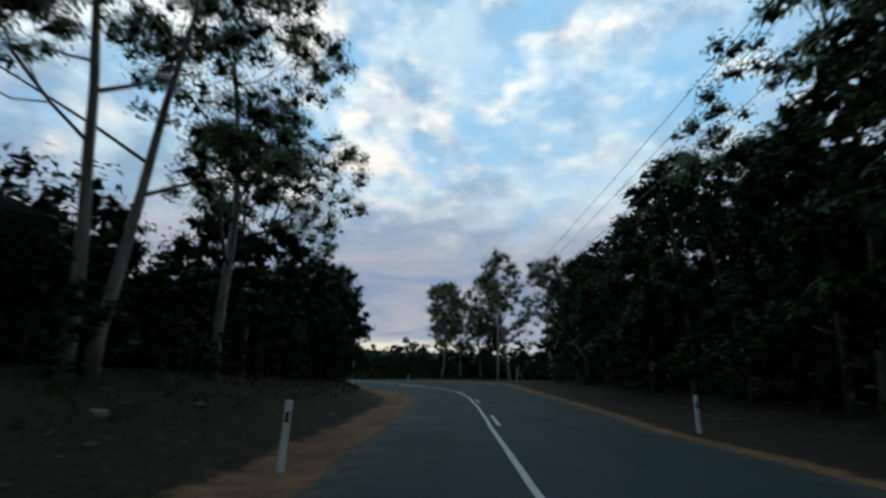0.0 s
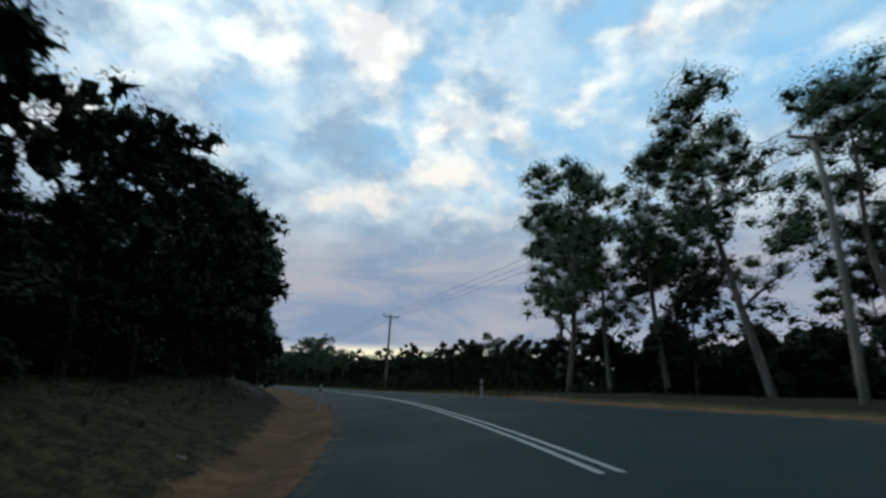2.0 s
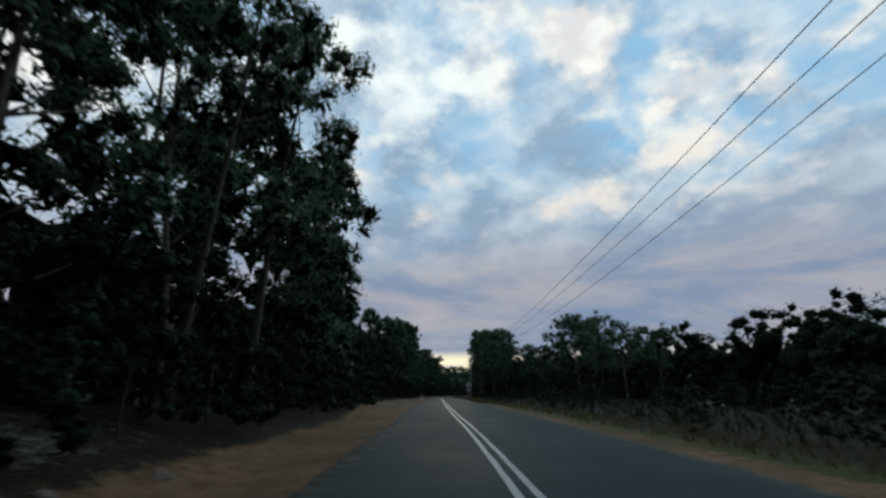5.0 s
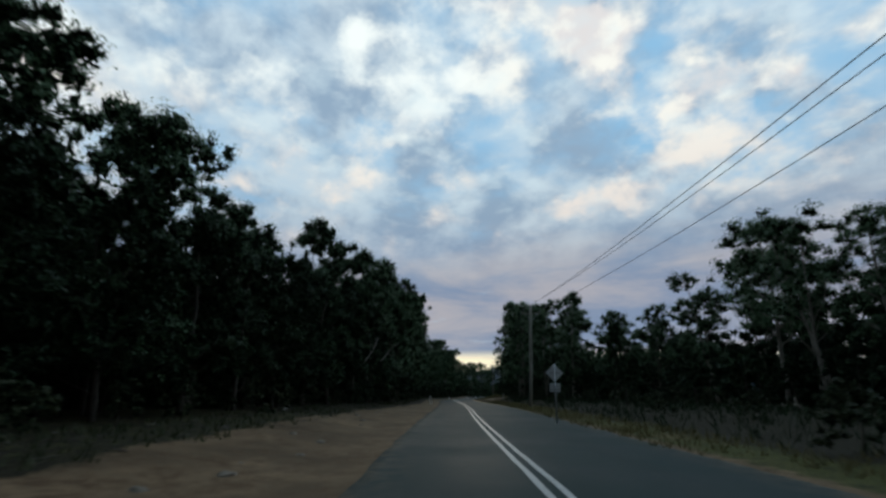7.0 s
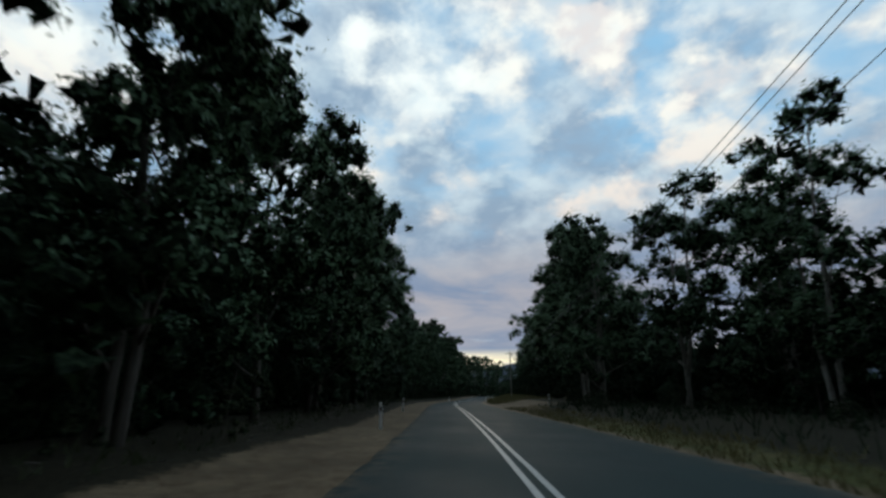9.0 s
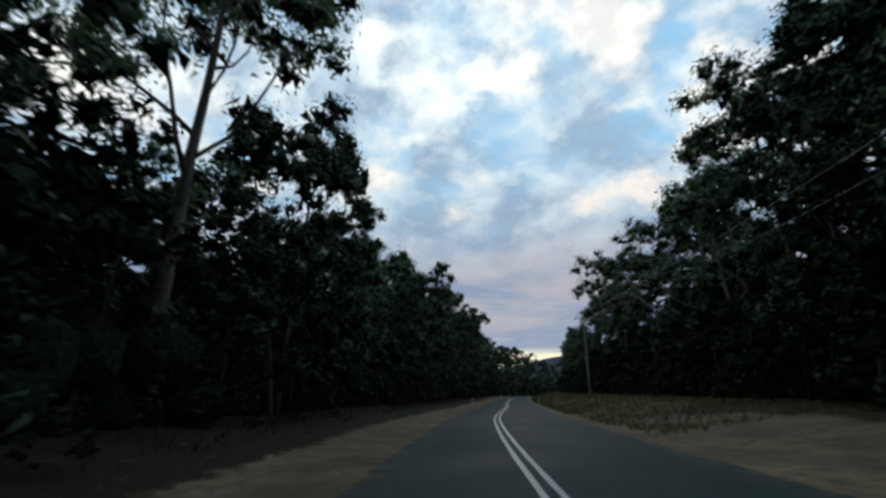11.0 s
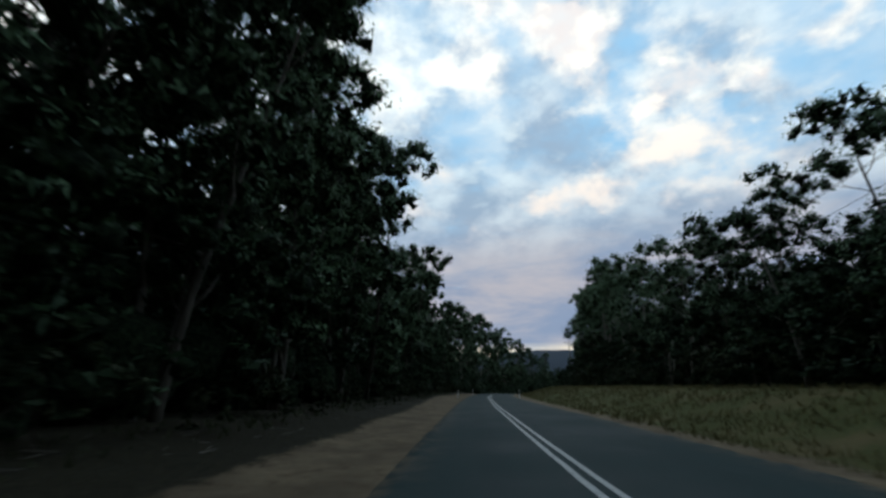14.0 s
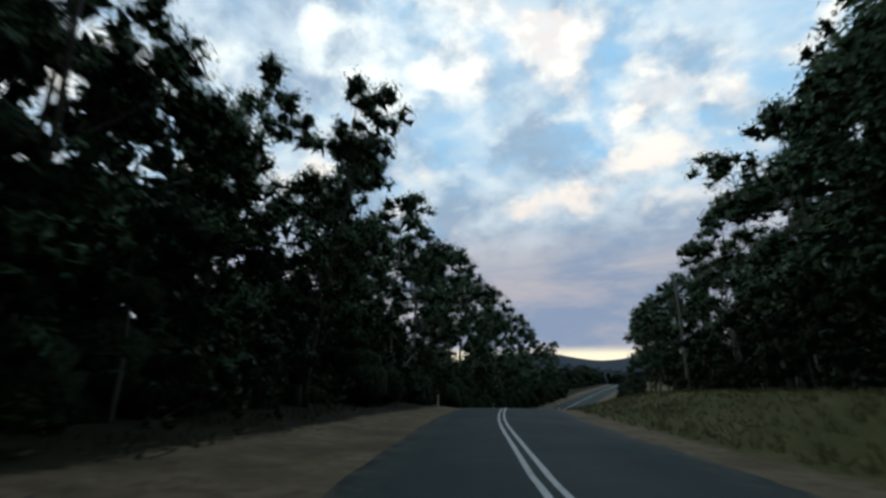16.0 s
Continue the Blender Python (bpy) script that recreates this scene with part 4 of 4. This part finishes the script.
for s, l, h in ((36, 15.8, 4), (40, 16.5, 4.2), (44, 17, 4.5), (48, 18, 4.5)):
    THICK.plant(s, l, h)
for s in np.arange(156, 202, 3.6):
    THICK.plant(float(s), 19.5 - 0.12 * (float(s) - 156), 3.6 + 0.7 * math.sin(s * 3))
for s, l, h in ((464, 14.4, 18), (458, 16, 19.8), (455, 18.4, 22.1), (453, 21.6, 23), (450, 25.2, 23), (470, 19.5, 22)):
    FULL_FAR.plant(s, l, h)
rw = np.random.default_rng(21)
for s in np.arange(92, 152, 2.4):
    THICK.plant(float(s), float(rw.uniform(14, 27)), float(rw.uniform(1.6, 3.2)))

# ---- shrubs ----
rs = np.random.default_rng(7)
for s in np.arange(3, 62, 2.6):
    SCRUB.plant(float(s), float(-6.0 - rs.random() * 0.9), float(rs.uniform(1.0, 2.0)))
for s in np.arange(62, 140, 3.4):
    SCRUB.plant(float(s), float(-5.8 - rs.random() * 1.2), float(rs.uniform(0.9, 2.2)))
for s in np.arange(140, 182, 1.9):
    SCRUB.plant(float(s), float(-7.4 - rs.random() * 2.6), float(rs.uniform(0.8, 1.6)))
for s in np.arange(124, 148, 1.5):
    SCRUB.plant(float(s), float(-5.6 - rs.random() * 2.2), float(rs.uniform(0.7, 1.5)))
for s in np.arange(184, 410, 3.6):
    SCRUB.plant(float(s), float(-5.2 - rs.random() * 1.2), float(rs.uniform(0.7, 2.0)))
for s in np.arange(3, 44, 2.6):
    SCRUB.plant(float(s), float(8.4 + s * 0.06 + rs.random()), float(rs.uniform(1.5, 3.0)))
for s in np.arange(70, 150, 1.7):
    SCRUB.plant(float(s), float(7.5 + rs.random() * 7), float(rs.uniform(0.8, 1.9)))
for s, l, h in ((79, 7.4, 1.5), (80.8, 6.6, 1.3), (82.2, 8.0, 1.9), (83.6, 6.5, 1.5), (85, 7.4, 1.8), (87, 6.8, 1.3), (89, 7.8, 1.6)):
    SCRUB.plant(s, l, h)
for s in np.arange(150, 222, 1.3):
    SCRUB.plant(float(s), float(8.0 + rs.random() * 6), float(rs.uniform(0.6, 1.5)))
for s in np.arange(224, 400, 3.4):
    SCRUB.plant(float(s), float(12.6 + rs.random() * 1.6 + (3 if s > 375 else 0)), float(rs.uniform(1.6, 3.0)))


# ---- guide posts ----
def guide_post(height=0.88):
    post = new("guide_post")
    bm = box_bm(0.105, 0.035, height + 0.4, (0, 0, (height - 0.4) / 2), 0.012)
    for v in bm.verts:
        if v.co.z > height * 0.7:
            v.co.y *= 0.8
    part("shaft", bm, POST_WHITE, post)
    part("plate", box_bm(0.062, 0.040, 0.15, (0, 0, height - 0.24), 0.004), BLACK, post, "black reflector plate near the top")
    part("reflector", box_bm(0.036, 0.010, 0.08, (0, -0.023, height - 0.24), 0.004), RED_LENS, post, "small red reflector")
    return tagged(post, "white roadside guide post with a small dark reflector", "guide post", "guide posts along the road")


posts = ((7.4, -2.5), (12.6, 6.2), (35.5, -2.1), (63.5, 5.4), (63.8, -1.9), (92.2, -3.6), (198, -2.6), (215.6, -3.2), (224, 9.2), (279.6, -2.2), (282.2, 5.2), (360.3, -2.9), (361.4, 4.6),
         (393.5, -3.7), (409.2, 5.0), (411, -1.8))
first = None
for i, (s, l) in enumerate(posts):
    x, y, z = spot(s, l, 0.0)
    z = max(z, float(road_z(s)) - 0.02)
    m = pose(x, y, z, 1.5 * math.sin(i * 2.1), 2.0 * math.cos(i * 1.7), float(along(HEAD, s)) + 4 * math.sin(i))
    if first is None:
        first = guide_post()
        first.matrix_basis = m
    else:
        copy_thing(first, m)


# ---- power poles and wires ----
def power_pole(name_label, base, top, arm=1.9, arm_drop=0.45, heading=0.0, pins=3):
    """A wooden pole from base to top with a cross-arm, braces and insulators. Returns the wire points."""
    pole = new("power_pole")
    b, t = Vector(base), Vector(top)
    pole.matrix_basis = Matrix.Translation(b)
    d = t - b
    verts, faces = [], []
    mid = [d * f + Vector((0.05 * math.sin(3 * f), 0.05 * math.sin(5 * f + 1) - 0.04, 0)) * (1 if 0 < f < 1 else 0) for f in (-0.04, 0.2, 0.4, 0.6, 0.8, 1.0)]
    tube(mid, [0.125, 0.118, 0.110, 0.102, 0.094, 0.088], 12, verts, faces)
    mesh_object("shaft", verts, faces, POLE_WOOD, pole, True)
    turn_m = pose(0, 0, 0, 0, 0, heading)
    across = turn_m @ Vector((1, 0, 0))
    fwd = turn_m @ Vector((0, 1, 0))
    at = d * (1 - arm_drop / d.length) - fwd * 0.13
    part("cross_arm", box_bm(arm, 0.085, 0.09, at, 0.01, turn_m), POLE_WOOD, pole)
    verts, faces = [], []
    tube([d * 0.46, d * 0.475], [0.116, 0.116], 12, verts, faces)
    mesh_object("band", verts, faces, STEEL, pole, True)
    ends = []
    offs = (-arm * 0.46, 0.0, arm * 0.46) if pins == 3 else (-arm * 0.46, arm * 0.46)
    for sgn in (-1, 1):
        verts, faces = [], []
        tube([at + across * sgn * arm * 0.30 - Vector((0, 0, 0.06)) - fwd * 0.06, d * (1 - (arm_drop + 0.62) / d.length) - fwd * 0.12], [0.018, 0.018], 5, verts, faces)
        mesh_object("brace", verts, faces, STEEL, pole, True)
    for o in offs:
        p = at + across * o + Vector((0, 0, 0.06))
        if o == 0.0 and arm_drop > 0.2:
            p = d.copy()
        verts, faces = [], []
        tube([p - Vector((0, 0, 0.04)), p + Vector((0, 0, 0.05)), p + Vector((0, 0, 0.06)), p + Vector((0, 0, 0.13)), p + Vector((0, 0, 0.14)), p + Vector((0, 0, 0.19))],
             [0.012, 0.012, 0.055, 0.05, 0.038, 0.03], 8, verts, faces)
        mesh_object("insulator", verts, faces, CERAMIC, pole, True)
        ends.append(b + p + Vector((0, 0, 0.17)))
    return tagged(pole, name_label, "power pole", "wooden power poles along the road"), ends


def wire_run(a, b, sag):
    pts = [a.lerp(b, i / 20) - Vector((0, 0, 4 * sag * (i / 20) * (1 - i / 20))) for i in range(21)]
    verts, faces = [], []
    tube(pts, [0.010] * 21, 5, verts, faces)
    org = pts[0].copy()
    ob = mesh_object("power_line", [v - org for v in verts], faces, WIRE, None, True)
    ob.location = org
    tagged(ob, "thin dark overhead power line between wooden poles", "power line", "overhead power lines")


POLES = (((6.7, -6.0, 0.0), (6.7, -6.0, 8.0), -2), ((8.79, 55.7, 0.0), (8.9, 55.6, 8.3), 12), ((-12.1, 87.5, 0.3), (-11.87, 87.6, 7.6), 46), ((-66.2, 155.6, 1.12), (-66.0, 155.95, 7.74), 37),
         ((-124.4, 240.3, 0.75), (-124.3, 240.25, 9.5), 33), ((-180.9, 344.4, 0.5), (-180.9, 344.4, 9.6), 20), ((-190, 400, 0.0), (-190, 400, 8.5), 10))
previous = None
for i, (b, t, hd) in enumerate(POLES):
    made, ends = power_pole("weathered wooden power pole with timber cross-arm and insulators", b, t, 1.35 if i == 3 else 1.85, 0.12 if i in (1, 2) else 0.5, hd)
    if previous:
        for p, q in zip(previous, ends):
            wire_run(p, q, 0.5 if (q - p).length < 70 else 1.8)
    previous = ends


# ---- road sign seen from behind ----
def junction_sign(s, l):
    sign = new("road_sign")
    x, y, z = spot(s, l, 0.0)
    sign.matrix_basis = pose(x, y, z, 0, 1.0, float(along(HEAD, s)) + 6)
    verts, faces = [], []
    tube([(0, 0, -0.3), (0, 0, 2.42)], [0.03, 0.03], 10, verts, faces)
    mesh_object("post", verts, faces, STEEL, sign, True)
    part("diamond_panel", box_bm(0.53, 0.006, 0.53, (0, 0.05, 2.06), 0.002, pose(0, 0, 0, 0, 45, 0)), SIGN_BACK, sign, "bare aluminium back of a diamond warning sign")
    part("plate", box_bm(0.46, 0.006, 0.34, (0, 0.05, 1.46), 0.002), SIGN_BACK, sign, "bare aluminium back of a rectangular plate")
    for zz, w in ((2.06, 0.46), (1.53, 0.40), (1.39, 0.40)):
        part("rail", box_bm(w, 0.03, 0.045, (0, 0.03, zz), 0.004), STEEL, sign, "galvanised mounting rail")
    return tagged(sign, "back of a diamond road sign and plate on a steel post", "road sign")


junction_sign(160.6, 4.3)


# ---- stakes, fence posts ----
def stake(base, lean_x, lean_y, height, w=0.05, name="stake", label="leaning bleached wooden stake in the grass", group="stakes"):
    bm = box_bm(w, w * 0.8, height + 0.2, (0, 0, height / 2 - 0.1), 0.006)
    for v in bm.verts:
        if v.co.z > height * 0.9:
            v.co.x *= 0.75
    ob = part(name, bm, STAKE_WOOD if name == "stake" else BARK_DARK, None)
    ob.matrix_basis = pose(*base, lean_x, lean_y, 0)
    return tagged(ob, label, "stake" if name == "stake" else "fence post", group)


stake(spot(276.1, 6.5, 0), -4, 14, 1.5)
stake(spot(391, 17.0, 0), 3, -8, 1.3)
stake((10.7, 49.3, float(ground_z(46.6, 12.4)) - 0.05), 4, -42, 1.9)
stake(spot(51, 13.6, 0), 2, 9, 1.6, 0.11, "stake", "leaning weathered timber stake at the corner of the junction")
for s, l in ((173.5, 11.5), (168, 13.5)):
    stake(spot(s, l, 0), 2, 2, 1.1, 0.11, "fence_post", "grey split-timber fence post in the scrub", "old fence posts")


# ---- dead limbs showing pale against the dark trees ----
def dead_branch(seed, s, l, rise, toward, length):
    rng = np.random.default_rng(seed)
    x, y, z = spot(s, l, 0)
    h = radians(float(along(HEAD, s)))
    way = Vector((math.cos(h) * toward[0] - math.sin(h) * toward[1], math.sin(h) * toward[0] + math.cos(h) * toward[1], toward[2]))
    verts, faces = [], []
    pts, d = limb(rng, (0, 0, 0), way, length, 0.14, 6)
    tube(pts, [0.055 * (1 - 0.12 * i) for i in range(7)], 6, verts, faces)
    for k in (2, 3, 4):
        sp, _ = limb(rng, pts[k], d + Vector(rng.normal(size=3)) * 0.8, length * 0.4, 0.2, 4)
        tube(sp, [0.024 * (1 - 0.18 * i) for i in range(5)], 5, verts, faces)
    ob = mesh_object("dead_branch", verts, faces, DEAD_WOOD, None, True)
    ob.location = (x, y, z + rise)
    return tagged(ob, "bare pale dead branch reaching out of the dark trees", "branch", "dead branches")


for i, (s, l, rise, toward, ln) in enumerate(((97, -6.2, 0.0, (0.1, 0.15, 1.0), 3.6), (176, -6.8, 3.0, (0.5, 0.5, 0.9), 2.6), (180, -6.2, 3.4, (0.6, 0.3, 0.8), 2.2), (386, -5.6, 2.6, (0.35, 0.6, 0.9), 2.8),
                                              (389, -5.4, 2.2, (0.4, 0.8, 0.35), 2.2), (300, -5.8, 4.0, (0.5, 0.3, 0.8), 2.6), (257, 12.0, 5.5, (-0.4, 0.5, 0.8), 3.0), (284, 12.2, 6.0, (-0.5, 0.2, 0.9), 3.2),
                                              (365, 13.5, 6.0, (-0.5, 0.2, 0.9), 3.0), (30, 9.6, 2.0, (-0.35, 0.1, 1.0), 3.4))):
    dead_branch(300 + i, s, l, rise, toward, ln)


def fallen_log(seed, s, l, heading, length, radius):
    rng = np.random.default_rng(seed)
    x, y, z = spot(s, l, 0)
    log = new("fallen_log")
    log.matrix_basis = pose(x, y, z + radius * 0.6, 0, 0, heading)
    verts, faces = [], []
    pts, _ = limb(rng, (-length / 2, 0, 0.1), (1, 0, -0.12), length, 0.05, 6)
    tube(pts, [radius * (1 - 0.09 * i) for i in range(7)], 9, verts, faces)
    mesh_object("stem", verts, faces, DEAD_WOOD, log, True)
    for k in (2, 3, 5):
        verts, faces = [], []
        sp, _ = limb(rng, pts[k], (0.5, rng.uniform(-1, 1), 0.9), length * 0.3, 0.2, 3)
        tube(sp, [radius * 0.3 * (1 - 0.25 * i) for i in range(4)], 5, verts, faces)
        mesh_object("branch", verts, faces, DEAD_WOOD, log, True)
    return tagged(log, "fallen bleached log with broken branches on the bank", "log", "fallen logs")


fallen_log(1, 81, -6.0, 60, 1.5, 0.085)
fallen_log(2, 84.5, -6.3, 100, 1.2, 0.06)
fallen_log(4, 163, -7.8, 140, 1.2, 0.05)


# ---- loose stones, dead sticks and grass ----
def stone(seed, r):
    rng = np.random.default_rng(seed)
    bm = bmesh.new()
    bmesh.ops.create_icosphere(bm, subdivisions=2, radius=r)
    for v in bm.verts:
        v.co *= 1 + 0.35 * noise.noise(v.co / r * 1.1 + Vector((seed, 0, 0)))
        v.co.z *= 0.6
    return part("stone", bm, STONE, None)


protos = []
for i, s in enumerate(np.concatenate([np.arange(4, 60, 3.1), np.arange(62, 112, 1.6), np.arange(140, 176, 1.3)])):
    l = along(LEFT_EDGE, s) - rs.uniform(1.6, 4.2)
    m = pose(*spot(float(s), float(l), 0.05), rs.uniform(-20, 20), rs.uniform(-20, 20), rs.uniform(0, 360)) @ Matrix.Diagonal((*[float(rs.uniform(0.5, 1.7))] * 3, 1))
    if len(protos) < 4:
        ob = stone(i, 0.12)
        tagged(ob, "rough grey-brown stone on the roadside bank", "stone", "stones on the bank")
        ob.matrix_basis = m
        protos.append(ob)
    else:
        src = protos[i % 4]
        copy_thing(src, m @ Matrix.Diagonal([1 / q for q in src.scale] + [1]))


def grass_stuff(name, ranges, per_m2, height, mat, label):
    """Thin upright blades over stretches (s0, s1, l0, l1) of the plan."""
    rng = np.random.default_rng(len(name))
    spots = []
    for s0, s1, l0, l1 in ranges:
        n = int((s1 - s0) * (l1 - l0) * per_m2)
        s, l = rng.uniform(s0, s1, n), l0 + (l1 - l0) * rng.random(n)
        x, y = place(s, l)
        keep = np.array([noise.noise((float(a) * 0.5, float(b) * 0.5, 3)) for a, b in zip(x, y)]) + rng.uniform(-0.5, 0.5, n) > -0.15
        z = np.array([float(ground_z(a, b)) for a, b in zip(s[keep], l[keep])])
        spots.append(np.stack([x[keep], y[keep], z], 1))
    c = np.concatenate(spots)
    n = len(c)
    blades = 3
    c = np.repeat(c, blades, 0) + rng.normal(size=(n * blades, 3)) * np.array([0.05, 0.05, 0])
    h = height * rng.uniform(0.4, 1.3, (len(c), 1))
    a = rng.uniform(0, 6.28, len(c))
    side = np.stack([np.cos(a), np.sin(a), np.zeros(len(c))], 1) * 0.018
    tip = c + np.concatenate([rng.normal(size=(len(c), 2)) * 0.35 * h, h], 1)
    half = (c + tip) / 2 + np.array([0, 0, 1]) * h * 0.1
    v = np.stack([c - side, c + side, half + side * 0.6, tip], 1).reshape(-1, 3)
    ob = foliage(name, v, np.arange(len(v)).reshape(-1, 4), mat, None)
    return tagged(ob, label, "grass", "", "stuff")


def litter_stuff(name, ranges, per_m2, mat, label):
    """Fallen twigs and strips of bark, lying flat over stretches (s0, s1, l0, l1) of the plan."""
    rng = np.random.default_rng(len(name))
    vs = []
    for s0, s1, l0, l1 in ranges:
        for _ in range(int((s1 - s0) * (l1 - l0) * per_m2)):
            x, y, z = spot(float(rng.uniform(s0, s1)), float(rng.uniform(l0, l1)), -0.05)
            a, ln, w = rng.uniform(0, 6.28), rng.uniform(0.08, 0.40), rng.uniform(0.008, 0.022)
            d, n = np.array([math.cos(a), math.sin(a), rng.uniform(-0.15, 0.25)]) * ln / 2, np.array([-math.sin(a), math.cos(a), 0.3]) * w
            c, up = np.array([x, y, z]), np.array([0, 0, w])
            for q in ((-d - n, d - n * 0.5, d * 0.95 + up, -d * 0.95 + up), (-d + n, -d * 0.95 + up, d * 0.95 + up, d + n * 0.5)):
                vs.extend(c + e for e in q)
    v = np.array(vs)
    return tagged(foliage(name, v, np.arange(len(v)).reshape(-1, 4), mat, None), label, "litter", "", "stuff")


litter_stuff("bank_litter", ((0, 68, -7.5, -3.4), (68, 128, -7, -4.2), (138, 178, -8.5, -5.2), (180, 400, -6.4, -4.2), (4, 42, 6.8, 9.6)), 1.6, BARK_MID, "fallen twigs and strips of dark bark under the trees")
grass_stuff("verge_grass", ((62, 150, 6.2, 9), (150, 222, 4.9, 7.6), (240, 400, 5.6, 13)), 16, 0.20, LEAF_GRASS, "short dry grass on the roadside verge")
grass_stuff("bank_grass", ((2, 66, -7, -4.6), (125, 180, -9, -5.2), (180, 400, -6.6, -4.9)), 8, 0.18, LEAF_BUSH, "straggling green grass along the left bank")
grass_stuff("heath", ((64, 150, 8.2, 20), (150, 222, 7.4, 17)), 4, 0.42, LEAF_DARK, "low dark heath and bracken between the shrubs")
